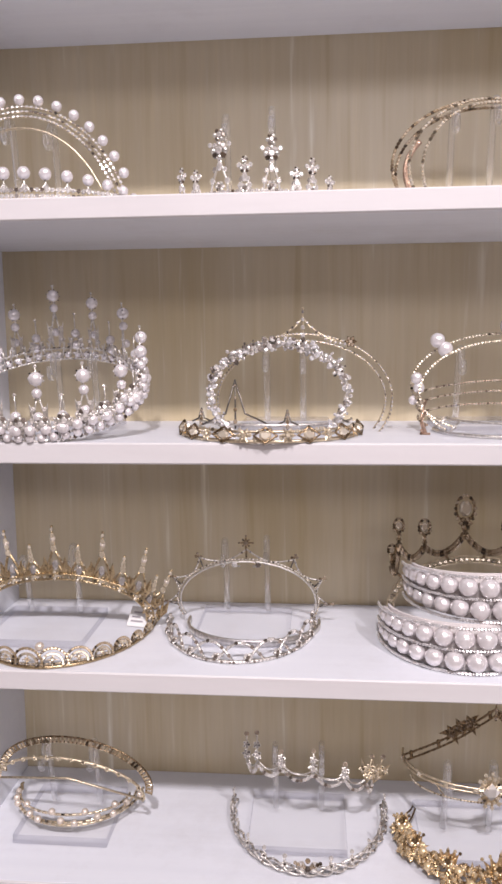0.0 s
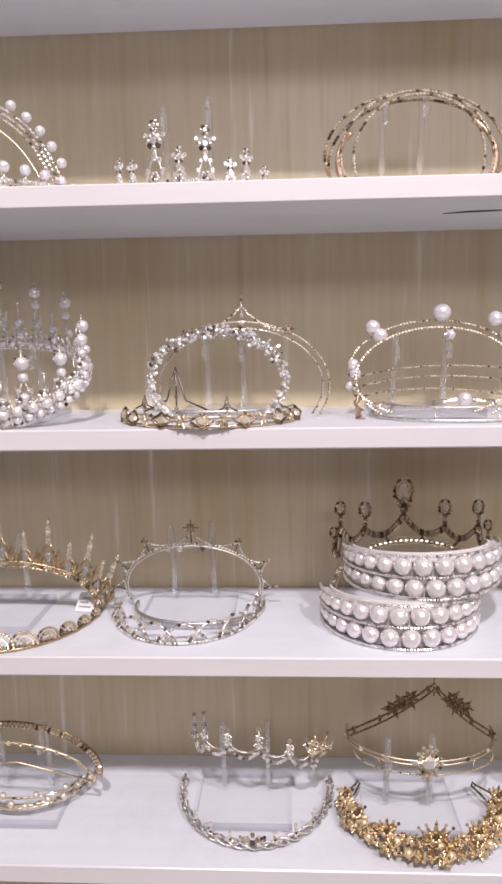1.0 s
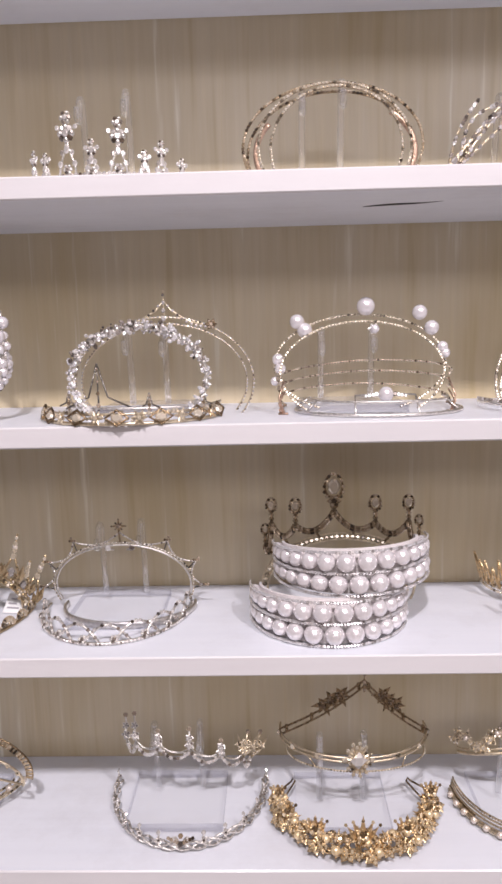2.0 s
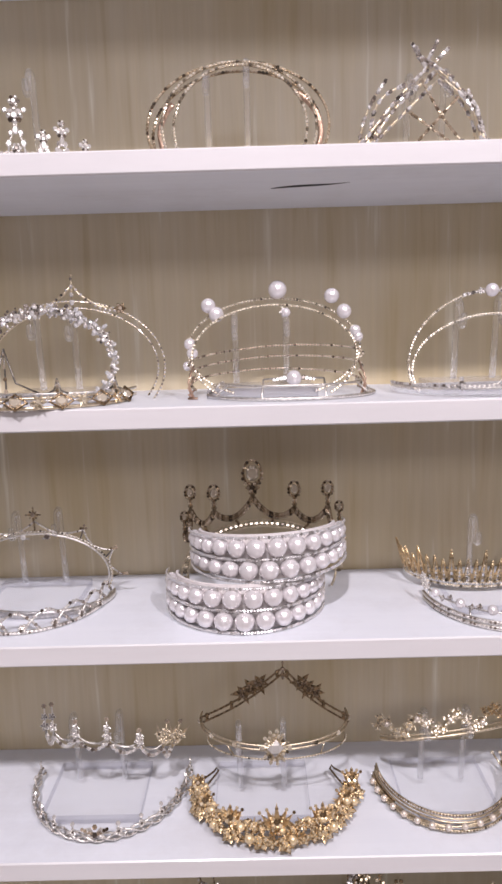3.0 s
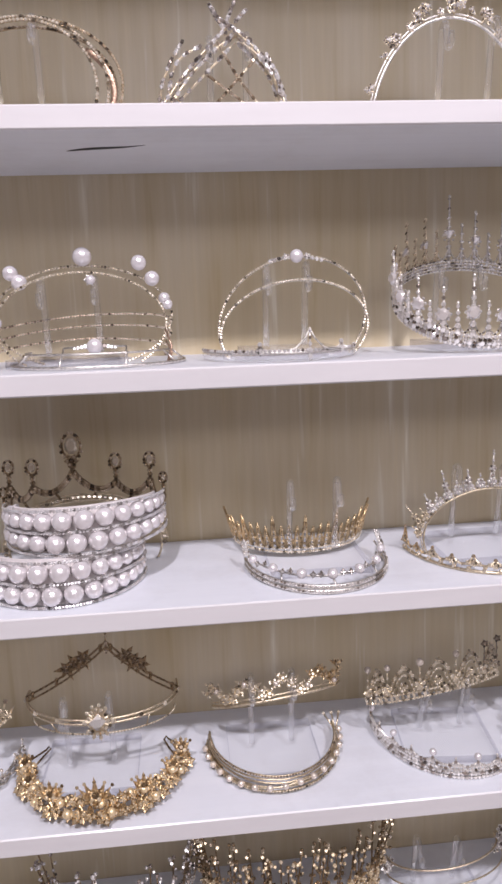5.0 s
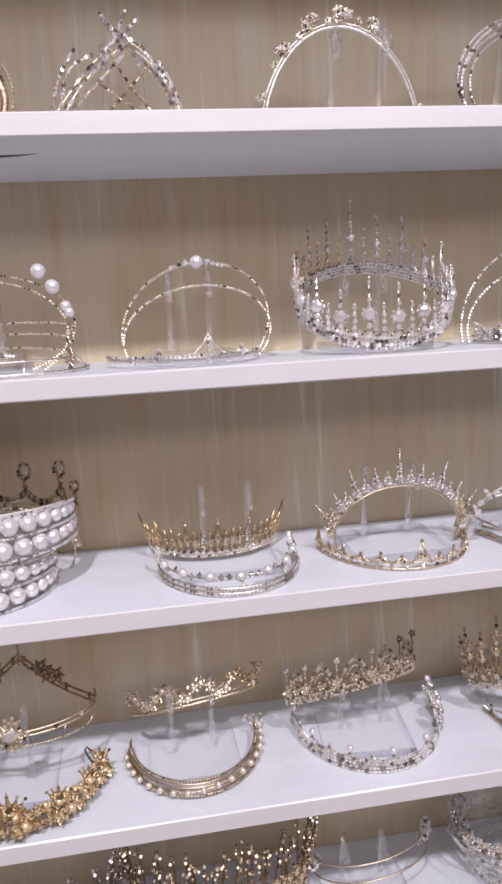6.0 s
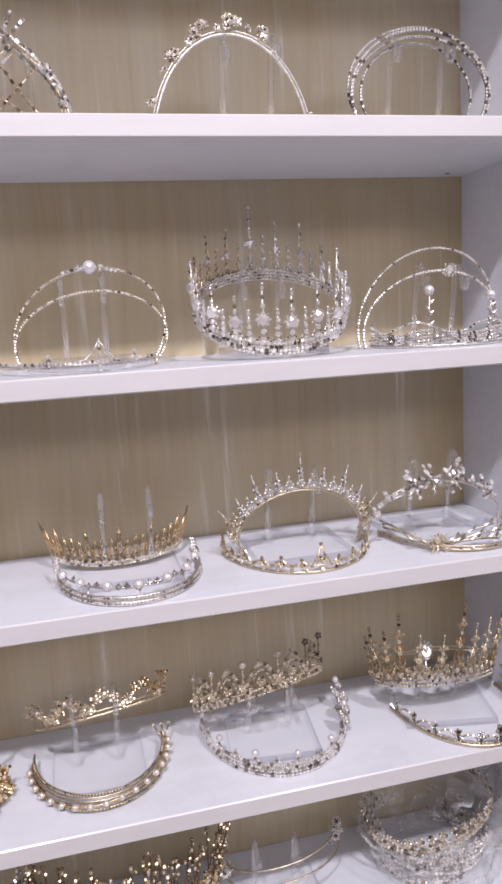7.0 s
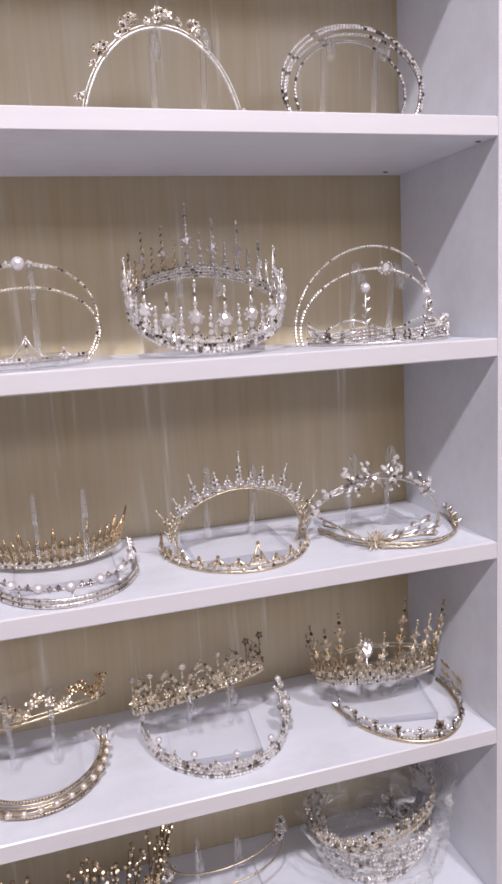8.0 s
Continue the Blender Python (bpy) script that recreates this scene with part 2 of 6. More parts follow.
    def flower(self, c, r, out, n=5, m=0, gm=1, turn=0.0):
        out = unit(np.asarray(out, float))
        s = unit(np.cross(out, UP if abs(out[2]) < 0.9 else vec(1, 0, 0)))
        o = np.cross(out, s)
        c = np.asarray(c, float)
        for j in range(n):
            w = 2 * math.pi * j / n + turn
            d = math.cos(w) * s + math.sin(w) * o
            self.leaf(c, c + d * r + out * r * 0.25, r * 0.85, out, m)
            self.gem(c + d * r * 0.55 + out * r * 0.2, r * 0.26, out, gm, 5)
        self.gem(c + out * r * 0.2, r * 0.36, out, gm)

    def bead_flower(self, c, r, out, n=6, m=0, gm=1, turn=0.0):
        """A small flower of round beads about a stone, on a domed back."""
        out = unit(np.asarray(out, float))
        s = unit(np.cross(out, UP if abs(out[2]) < 0.9 else vec(1, 0, 0)))
        o = np.cross(out, s)
        c = np.asarray(c, float)
        self.ball(c - out * r * 0.15, r * 0.62, m, 7, 4, (out, 0.5))
        for j in range(n):
            w = 2 * math.pi * j / n + turn
            d = math.cos(w) * s + math.sin(w) * o
            if j % 2:
                self.gem(c + d * r * 0.72 + out * r * 0.15, r * 0.40, out + d * 0.5, gm, 6)
            else:
                self.ball(c + d * r * 0.70 + out * r * 0.05, r * 0.38, m, 7, 5)
        self.gem(c + out * r * 0.32, r * 0.46, out, gm, 7)

    def slab(self, x0, x1, y0, y1, z0, z1, b=0.0015, m=0, side=None, front=None):
        """A board with chamfered edges."""
        verts, faces = [], []
        for z, i in ((z0, b), (z0 + b, 0), (z1 - b, 0), (z1, b)):
            verts += [(x0 + i, y0 + i, z), (x1 - i, y0 + i, z), (x1 - i, y1 - i, z), (x0 + i, y1 - i, z)]
        faces.append((3, 2, 1, 0))
        for k in range(3):
            for j in range(4):
                a, c = k * 4 + j, k * 4 + (j + 1) % 4
                faces.append((a, c, c + 4, a + 4))
        faces.append((12, 13, 14, 15))
        self.add(verts, faces, m, False)
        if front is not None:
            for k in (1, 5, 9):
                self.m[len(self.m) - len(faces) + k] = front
        if side is not None:
            for k in range(5, 9):
                self.m[len(self.m) - len(faces) + k] = side


def mesh_of(g, name, mats, base=(0, 0, 0)):
    me = bpy.data.meshes.new(name)
    me.from_pydata([(p[0] - base[0], p[1] - base[1], p[2] - base[2]) for p in g.v], [], g.f)
    for mt in mats:
        me.materials.append(mt)
    me.polygons.foreach_set("material_index", g.m)
    me.polygons.foreach_set("use_smooth", g.s)
    me.update()
    return me


def thing(name, base, label, category, group=""):
    ob = new(name)
    ob.empty_display_size = 0.02
    ob.location = base
    return tagged(ob, label, category, group)


def whole(ob):
    """The place of a thing or part in the world."""
    v = Vector((0, 0, 0))
    while ob:
        v = v + Vector(ob.location)
        ob = ob.parent
    return v


def part(name, g, mats, parent, label="", kind=""):
    ob = new(name, mesh_of(g, name, mats, whole(parent)))
    ob.parent = parent
    return tagged(ob, label, kind=kind)


def solid(name, g, mats, label, category, kind="structure"):
    return tagged(new(name, mesh_of(g, name, mats)), label, category, kind=kind)


def sphere_mesh(name, material):
    bm = bmesh.new()
    bmesh.ops.create_icosphere(bm, subdivisions=3, radius=1.0)
    me = bpy.data.meshes.new(name)
    bm.to_mesh(me)
    bm.free()
    me.polygons.foreach_set("use_smooth", [True] * len(me.polygons))
    me.materials.append(material)
    return me


PEARL_MESH, CREAM_MESH, GOLD_MESH = sphere_mesh("pearl", PEARL), sphere_mesh("cream_pearl", CREAM), sphere_mesh("gold_pearl", PEARLGOLD)


def pearl(parent, p, r, cream=False, gold=False):
    ob = new("pearl", GOLD_MESH if gold else CREAM_MESH if cream else PEARL_MESH)
    ob.parent = parent
    w = whole(parent)
    ob.location = (p[0] - w[0], p[1] - w[1], p[2] - w[2])
    ob.scale = (r, r, r)
    ob.rotation_euler = (random.uniform(0, 6), random.uniform(0, 6), 0)
    return ob


class Arc:
    """A bent band: half-axes a (across) and b (from the ends to its middle). tilt 0 lies flat with its middle to the front, 90 stands upright."""

    def __init__(self, c, a, b, tilt, span=95.0, yaw=0.0, roll=0.0, rise=0.0, shear=0.0):
        self.shear = shear
        self.c, self.a, self.b, self.span, self.rise = vec(*c), a, b, radians(span), rise
        t = radians(tilt)
        rot = np.array(Euler((0, radians(-roll), radians(yaw))).to_matrix())
        self.x = rot @ vec(1, 0, 0)
        self.k = rot @ vec(0, -math.cos(t), math.sin(t))
        self.n = np.cross(self.k, self.x)

    def at(self, u, dr=0.0, dn=0.0):
        w = u * self.span
        r = unit(vec(math.sin(w) * self.b, math.cos(w) * self.a))
        p = (self.c + self.x * (self.a * math.sin(w) + dr * r[0]) + self.k * (self.b * math.cos(w) + dr * r[1])
             + self.n * (dn + self.rise * (1 - abs(u) ** 1.6)))
        return p + vec(self.shear * (p[2] - self.c[2]), 0, 0)

    def radial(self, u):
        return unit(self.at(u, 0.01) - self.at(u))

    def line(self, u0=-1.0, u1=1.0, n=48, dr=0.0, dn=0.0):
        return [self.at(u0 + (u1 - u0) * i / n, dr, dn) for i in range(n + 1)]

    def length(self, u0=-1.0, u1=1.0):
        p = self.line(u0, u1)
        return sum(np.linalg.norm(p[i + 1] - p[i]) for i in range(len(p) - 1))

    def after(self, u, ds, dr=0.0):
        """The parameter ds metres further along the band."""
        h = 0.002
        for _ in range(8):
            v = np.linalg.norm(self.at(u + h, dr) - self.at(u - h, dr)) / (2 * h)
            u += ds / 8 / v
        return u

    def us(self, step, u0=-1.0, u1=1.0):
        """Even steps of arc length along the band."""
        k = 160
        p = self.line(u0, u1, k)
        cum = [0.0]
        for i in range(k):
            cum.append(cum[-1] + np.linalg.norm(p[i + 1] - p[i]))
        cnt = max(1, int(cum[-1] / step))
        return [float(np.interp(cum[-1] * (i + 0.5) / cnt, cum, [u0 + (u1 - u0) * j / k for j in range(k + 1)])) for i in range(cnt)]


def standing(cx, y, top, a, shelf, b=None, lean=90.0, **kw):
    """A band on its ends on the shelf, with its middle at the height top."""
    b = b or (top - shelf) * 0.63
    s = math.sin(radians(lean))
    cz = top - b * s
    span = math.degrees(math.acos(max(-1.0, min(1.0, (shelf + 0.0012 - cz) / (b * s)))))
    return Arc((cx, y, cz), a, b, lean, span, **kw)


def chain(g, arc, r, step, u0=-1.0, u1=1.0, dr=0.0, dn=0.0, out=None, m=1, wire=0.0007):
    """A row of small set stones on a wire."""
    g.tube(arc.line(u0, u1, 56, dr, dn), wire, 5)
    for u in arc.us(step, u0, u1):
        o = out if out is not None else arc.radial(u) + vec(0, -0.7, 0.2)
        p = arc.at(u, dr, dn)
        g.gem(p + unit(np.asarray(o)) * wire, r, o, m, 5)


def spike(g, p, up, h, r=0.0016, out=(0, -1, 0), n=4, big=1.0, fork=0.0, side=None):
    """A tapering stem with stones stacked on it, the largest low down."""
    p, up = np.asarray(p, float), unit(np.asarray(up, float))
    g.tube([p, p + up * h * 0.5, p + up * h], [r * 0.55, r * 0.45, r * 0.25], 5)
    if fork and side is not None:
        for s in (-1, 1):
            q = p + side * s * fork
            g.tube([q, q + up * h * 0.2 - side * s * fork * 0.3, p + up * h * 0.55], r * 0.4, 5)
            g.gem(q + up * h * 0.15, r * 0.8, out, 1, 5)
    for i in range(n):
        f = (i + 0.6) / n
        rr = r * (1.25 - 0.65 * f) * (big if i == n // 2 else 1.0)
        g.gem(p + up * h * f + unit(np.asarray(out, float)) * r * 0.5, rr, out, 1, 6, 1.15, up)
    g.ball(p + up * h, r * 0.6, 0, 6, 4)


def scallop(g, a, b, drop, r, up, stones_n=0, out=(0, -1, 0)):
    """A curved wire between a and b that sags (or, drop below 0, arches)."""
    a, b = np.asarray(a, float), np.asarray(b, float)
    pts = [a + (b - a) * i / 10 - up * drop * math.sin(math.pi * i / 10) for i in range(11)]
    g.tube(pts, r, 5)
    for i in range(stones_n):
        k = (i + 0.5) / stones_n
        q = a + (b - a) * k - up * drop * math.sin(math.pi * k)
        g.gem(q + unit(np.asarray(out, float)) * r, r * 1.5, out, 1, 5)


def star(g, c, r, out, n=8, gm=1):
    out = unit(np.asarray(out, float))
    s = unit(np.cross(out, UP if abs(out[2]) < 0.9 else vec(1, 0, 0)))
    o = np.cross(out, s)
    for j in range(n):
        w = 2 * math.pi * j / n
        d = math.cos(w) * s + math.sin(w) * o
        k = 1.0 if j % 2 == 0 else 0.62
        g.leaf(c, c + d * r * k, r * 0.26, out, 0)
        g.gem(c + d * r * k * 0.8 + out * r * 0.06, r * 0.13, out, gm, 5)
    g.ball(c, r * 0.24, 0, 7, 4)
    g.gem(c + out * r * 0.16, r * 0.28, out, gm)


# ---- the room and the cabinet ----
X0, X1, DEPTH, THICK = 0.5653, 1.6838, 0.1861, 0.0179
SHELF = {1: 1.5179, 2: 1.3198, 3: 1.1195, 4: 0.9179, 5: 0.718}
TOPBOARD = 1.7023


def room():
    def wall(name, label, *box):
        g = Geo()
        g.slab(*box, b=0.0)
        return solid(name, g, [WALLPAINT], label, "wall")
    g = Geo()
    g.slab(-2.2, 4.2, -4.4, 0.5, -0.1, 0.0, 0.0)
    solid("floor", g, [FLOORTILE], "pale stone tile floor of the shop", "floor")
    g = Geo()
    g.slab(-2.2, 4.2, -4.4, 0.5, 2.95, 3.05, 0.0)
    solid("ceiling", g, [WALLPAINT], "plain white painted shop ceiling", "ceiling")
    wall("wall_north", "plain wall behind the display cabinet", -2.2, 4.2, 0.3, 0.5, 0.0, 2.95)
    wall("wall_south", "plain painted wall opposite the cabinet", -2.2, 4.2, -4.5, -4.4, 0.0, 2.95)
    wall("wall_west", "plain painted side wall", -2.3, -2.2, -4.4, 0.5, 0.0, 2.95)
    wall("wall_east", "plain painted side wall", 4.2, 4.3, -4.4, 0.5, 0.0, 2.95)


def cabinet():
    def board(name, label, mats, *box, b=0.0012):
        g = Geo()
        # slot 1 on front faces carries the painted-in dimming
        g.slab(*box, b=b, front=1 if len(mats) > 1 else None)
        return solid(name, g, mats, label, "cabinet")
    w = 0.020
    board("back_panel", "beige silky back panel with vertical gold threads", [BACK], X0 - w, X1 + w, DEPTH, DEPTH + 0.012, 0.02, 2.1, b=0.0)
    board("side_panel_left", "white laminate side panel of the cabinet", [WHITE, DIMMED_FRONT], X0 - w, X0, 0.0, DEPTH, 0.0, 2.12)
    board("side_panel_right", "white laminate side panel of the cabinet", [WHITE, DIMMED_FRONT], X1, X1 + w, 0.0, DEPTH, 0.0, 2.12)
    board("upper_shelf", "white laminate upper shelf board", [WHITE, DIMMED_FRONT], X0, X1, 0.001, DEPTH, TOPBOARD, TOPBOARD + THICK)
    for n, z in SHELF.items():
        board("shelf_%d" % n, "white laminate shelf board holding tiaras", [WHITE, DIMMED_FRONT], X0, X1, 0.001, DEPTH, z - THICK, z)
    board("cabinet_top", "white laminate top board of the cabinet", [WHITE], X0, X1, 0.001, DEPTH, 2.102, 2.12)
    board("cupboard_front", "white laminate front below the lowest shelf", [WHITE], X0, X1, 0.003, 0.02, 0.0, SHELF[5] - THICK)
    # the next bay to the right begins with its own side panel
    board("next_side_panel", "white laminate side panel of the next cabinet", [WHITE], X1 + w + 0.002, X1 + w + 0.022, -0.004, DEPTH, 0.0, 2.12)
    # a long black chip on the underside of the top display shelf
    g = Geo()
    pts = [vec(1.066 + 0.066 * k / 12, 0.077 - 0.019 * k / 12 - 0.002 * math.sin(k * 0.5), SHELF[1] - THICK) for k in range(13)]
    g.tube(pts, [0.0004 + 0.0048 * math.sin(math.pi * min(1, (k + 0.4) / 12.6)) ** 0.8 * (1.1 - 0.05 * k) for k in range(13)], 6)
    g.v = [(x, y, SHELF[1] - THICK + (z - SHELF[1] + THICK) * 0.15) for x, y, z in g.v]
    solid("shelf_chip", g, [SCRATCH], "long black chip in the laminate under the shelf", "chip")
    # two dark screw caps in the corner under the same shelf
    for x, y in ((1.655, 0.165), (1.676, 0.02)):
        g = Geo()
        g.ball((x, y, SHELF[1] - THICK - 0.0002), 0.003, 0, 8, 4, (UP, 0.25))
        tagged(new("screw_cap", mesh_of(g, "screw_cap", [DARK])), "small dark screw cap under the shelf board", "screw cap")


def downlights():
    for lx, ly, lz in LAMPS:
        t = thing("downlight", (lx, ly, 2.95), "round white recessed ceiling downlight", "lamp", "ceiling downlights")
        g = Geo()
        ring = [vec(lx + 0.07 * math.cos(w * math.pi / 12), ly + 0.07 * math.sin(w * math.pi / 12), 2.944) for w in range(24)]
        g.tube(ring, 0.008, 6, True)
        part("rim", g, [LAMPRIM], t)
    # unseen housing for the added fill lamp
    t = thing("added_fill_panel", (2.1, -3.7, 2.95), "long flat white panel of an added, unseen ceiling fill light", "lamp")
    g = Geo()
    g.slab(0.3, 3.9, -4.3, -3.1, 2.935, 2.949)
    part("frame", g, [LAMPRIM], t)


room()
cabinet()
downlights()


# ---- stands ----
def acrylic_stand(n, hooks, y, base=None, front=0.047, back=0.137, thick=0.010, yaw=0.0):
    """Clear stand: a thick plate and two rods that end in hooks bent to the front. hooks: (x, top) of each."""
    z0 = SHELF[n]
    xs = [h[0] for h in hooks]
    x0, x1 = base or (min(xs) - 0.024, max(xs) + 0.024)
    t = thing("acrylic_stand", ((x0 + x1) / 2, (front + back) / 2, z0), "clear acrylic tiara stand with two hooked rods", "display stand", "acrylic stands")
    g = Geo()
    g.slab(x0, x1, front, back, z0 + 0.0005, z0 + thick, 0.001, 0, 1)
    cx, cy, ca, sa = (x0 + x1) / 2, (front + back) / 2, math.cos(radians(yaw)), math.sin(radians(yaw))
    g.v = [(cx + (px - cx) * ca - (py - cy) * sa, cy + (px - cx) * sa + (py - cy) * ca, pz) for px, py, pz in g.v]
    part("base_plate", g, [PLATE, PLATE_EDGE], t)
    for x, top in hooks:
        g = Geo()
        yr = y + 0.012
        pts = [vec(x, yr + 0.010, z0 + thick), vec(x, yr + 0.005, (z0 + top) / 2)]
        pts += [vec(x, yr - 0.006 + 0.006 * math.cos(w), top - 0.006 + 0.006 * math.sin(w)) for w in (0, 0.5, 1.0, 1.57, 2.1, 2.7, 3.14)]
        pts += [vec(x, yr - 0.0125, top - 0.014)]
        pts += [vec(x, yr - 0.018 + 0.005 * math.cos(w), top - 0.017 - 0.005 * math.sin(w)) for w in (0.3, 1.0, 1.57, 2.2, 2.9)]
        pts += [vec(x, yr - 0.0235, top - 0.011)]
        g.tube(pts, [0.0030] * (len(pts) - 1) + [0.0024], 10)
        part("rod", g, [ACRYLIC], t)
    return t


acrylic_stand(1, [(0.621, 1.603), (0.660, 1.597)], 0.08)
acrylic_stand(1, [(0.817, 1.602), (0.858, 1.607)], 0.09)
acrylic_stand(1, [(1.013, 1.597), (1.047, 1.602)], 0.066)
acrylic_stand(1, [(1.191, 1.597), (1.223, 1.600)], 0.10)
acrylic_stand(1, [(1.389, 1.596), (1.434, 1.600)], 0.064)
acrylic_stand(1, [(1.556, 1.607), (1.610, 1.608)], 0.08)
acrylic_stand(2, [(0.647, 1.392), (0.683, 1.392)], 0.10)
acrylic_stand(2, [(0.853, 1.400), (0.886, 1.398)], 0.07)
acrylic_stand(2, [(1.030, 1.395), (1.078, 1.397)], 0.10)
acrylic_stand(2, [(1.232, 1.400), (1.268, 1.402)], 0.078)
acrylic_stand(2, [(1.405, 1.398), (1.444, 1.398)], 0.115)
acrylic_stand(2, [(1.580, 1.398), (1.622, 1.396)], 0.08)
acrylic_stand(3, [(0.605, 1.190), (0.657, 1.203)], 0.10)
acrylic_stand(3, [(0.807, 1.206), (0.849, 1.209)], 0.118, front=0.06, back=0.15)
acrylic_stand(3, [(1.249, 1.201), (1.294, 1.202)], 0.08)
acrylic_stand(3, [(1.416, 1.206), (1.464, 1.203)], 0.09)
acrylic_stand(3, [(1.567, 1.205), (1.611, 1.209)], 0.075)
acrylic_stand(4, [(0.626, 1.003), (0.675, 1.005)], 0.085, (0.604, 0.697), 0.050, 0.135, 0.012)
acrylic_stand(4, [(0.858, 1.006), (0.904, 1.008)], 0.09, (0.833, 0.928), 0.052, 0.14, 0.011)
acrylic_stand(4, [(1.023, 1.004), (1.066, 1.006)], 0.07)
acrylic_stand(4, [(1.204, 1.009), (1.245, 1.011)], 0.078)
acrylic_stand(4, [(1.381, 0.985), (1.424, 0.988)], 0.08, yaw=-6)
acrylic_stand(4, [(1.575, 0.978), (1.624, 0.975)], 0.08, yaw=-12)
acrylic_stand(5, [(1.381, 0.792), (1.426, 0.786)], 0.10)


# ---- top display shelf ----
def pearl_tiaras_top():
    s = SHELF[1]
    arc = standing(0.637, 0.070, 1.605, 0.0975, s, 0.125)
    t = thing("headband", (0.637, 0.07, s), "silver headband with a row of white pearls, standing on its ends", "headband")
    g = Geo()
    for dr in (-0.0045, -0.0005, 0.0035):
        chain(g, arc, 0.0021, 0.0042, dr=dr)
    part("band", g, [PALE, CRYSTAL], t)
    g = Geo()
    g.tube(arc.line(-0.85, 0.85, 40, -0.014), 0.0010, 6)
    part("wire", g, [PALE], t)
    for u in arc.us(0.0145, -0.86, 0.86):
        pearl(t, arc.at(u, 0.0100), 0.0046)
    arc = Arc((0.645, 0.095, s + 0.002), 0.088, 0.066, 0, 92)
    t = thing("tiara", (0.645, 0.03, s), "low silver tiara set with crystals and round white pearls", "tiara")
    g = Geo()
    for dn in (0.0, 0.005, 0.010):
        chain(g, arc, 0.0022, 0.0042, dn=dn)
    part("band", g, [SILVER, CRYSTAL], t)
    for k, u in enumerate(arc.us(0.0175)):
        h = 0.020 - 0.013 * abs(u) ** 1.5
        g = Geo()
        spike(g, arc.at(u, 0, 0.008), UP, h - 0.006, 0.0018, n=2, fork=0.005, side=arc.x)
        part("peak", g, [SILVER, CRYSTAL], t)
        pearl(t, arc.at(u, 0, h + 0.004), 0.0054 - 0.0012 * abs(u))


def flower_tiara_top():
    s = SHELF[1]
    arc = Arc((0.845, 0.095, s + 0.002), 0.072, 0.064, 0, 94)
    t = thing("tiara", (0.845, 0.03, s), "silver tiara with crystal flower peaks on a low band", "tiara")
    g = Geo()
    chain(g, arc, 0.0019, 0.0040)
    chain(g, arc, 0.0017, 0.0040, dn=0.005)
    part("band", g, [SILVER, SPARK], t)
    for x, h in ((0.781, 0.028), (0.796, 0.022), (0.818, 0.050), (0.839, 0.028), (0.861, 0.044), (0.881, 0.020), (0.894, 0.029), (0.909, 0.018)):
        u = math.asin((x - 0.845) / 0.072) / arc.span
        p, o = arc.at(u, 0, 0.003), unit(arc.radial(u) + vec(0, -0.4, 0))
        g = Geo()
        side = unit(np.cross(o, UP))
        for d in (-1, 1):
            g.tube([p + side * d * h * 0.16, p + UP * h * 0.2 + side * d * h * 0.13, p + UP * h * 0.5 + side * d * 0.001, p + UP * h * 0.7], 0.0010, 5)
            g.gem(p + UP * h * 0.22 + side * d * h * 0.13, 0.0026, o, 1, 6, 1.2, UP)
            g.gem(p + UP * h * 0.40 + side * d * h * 0.09, 0.0022, o, 1, 6, 1.2, UP)
        k = max(0.0036, h * 0.145)
        g.bead_flower(p + UP * h * 0.70, k, o, 8)
        g.bead_flower(p + UP * h * 0.95, k * 0.72, o, 6)
        g.bead_flower(p + UP * h * 0.13, 0.0042, o, 6)
        g.gem(p + UP * h * 0.45 + o * 0.001, 0.0026, o, 1, 6, 1.5, UP)
        for d in (-1, 1):
            g.gem(p + UP * h * 0.80 + side * d * k * 1.15, 0.0022, o, 1, 6)
        part("peak", g, [SILVER, SPARK], t)


def triple_headband_top():
    s = SHELF[1]
    t = thing("headband", (1.039, 0.066, s), "champagne headband of crossing beaded strands, standing on its ends", "headband")
    for dx, a, top, y, b, roll in ((0.0, 0.0772, 1.6015, 0.070, 0.052, 0.8), (0.001, 0.0650, 1.5990, 0.062, 0.052, -1.5), (0.002, 0.0555, 1.5945, 0.056, 0.050, 1.5), (-0.001, 0.0725, 1.5965, 0.078, 0.050, 3.5)):
        arc = standing(1.039 + dx, y, top, a, s, b, roll=roll)
        g = Geo()
        g.tube(arc.line(-1, 1, 60), 0.0011, 5)
        for u in arc.us(0.0031):
            g.gem(arc.at(u) + vec(0, -0.0006, 0.0002), 0.0018, arc.radial(u) * 0.5 + vec(0, -1, 0.1), 1, 6)
        part("strand", g, [BRONZE, AGED if a > 0.07 else CHAMPAGNE], t)
    arc = standing(1.041, 0.067, 1.588, 0.068, s)
    for u0, u1 in ((-1, -0.45), (0.35, 1)):
        g = Geo()
        g.tube(arc.line(u0, u1, 24), 0.0024, 8, flat=0.25)
        part("ribbon", g, [ROSE], t, "rose satin ribbon lining")


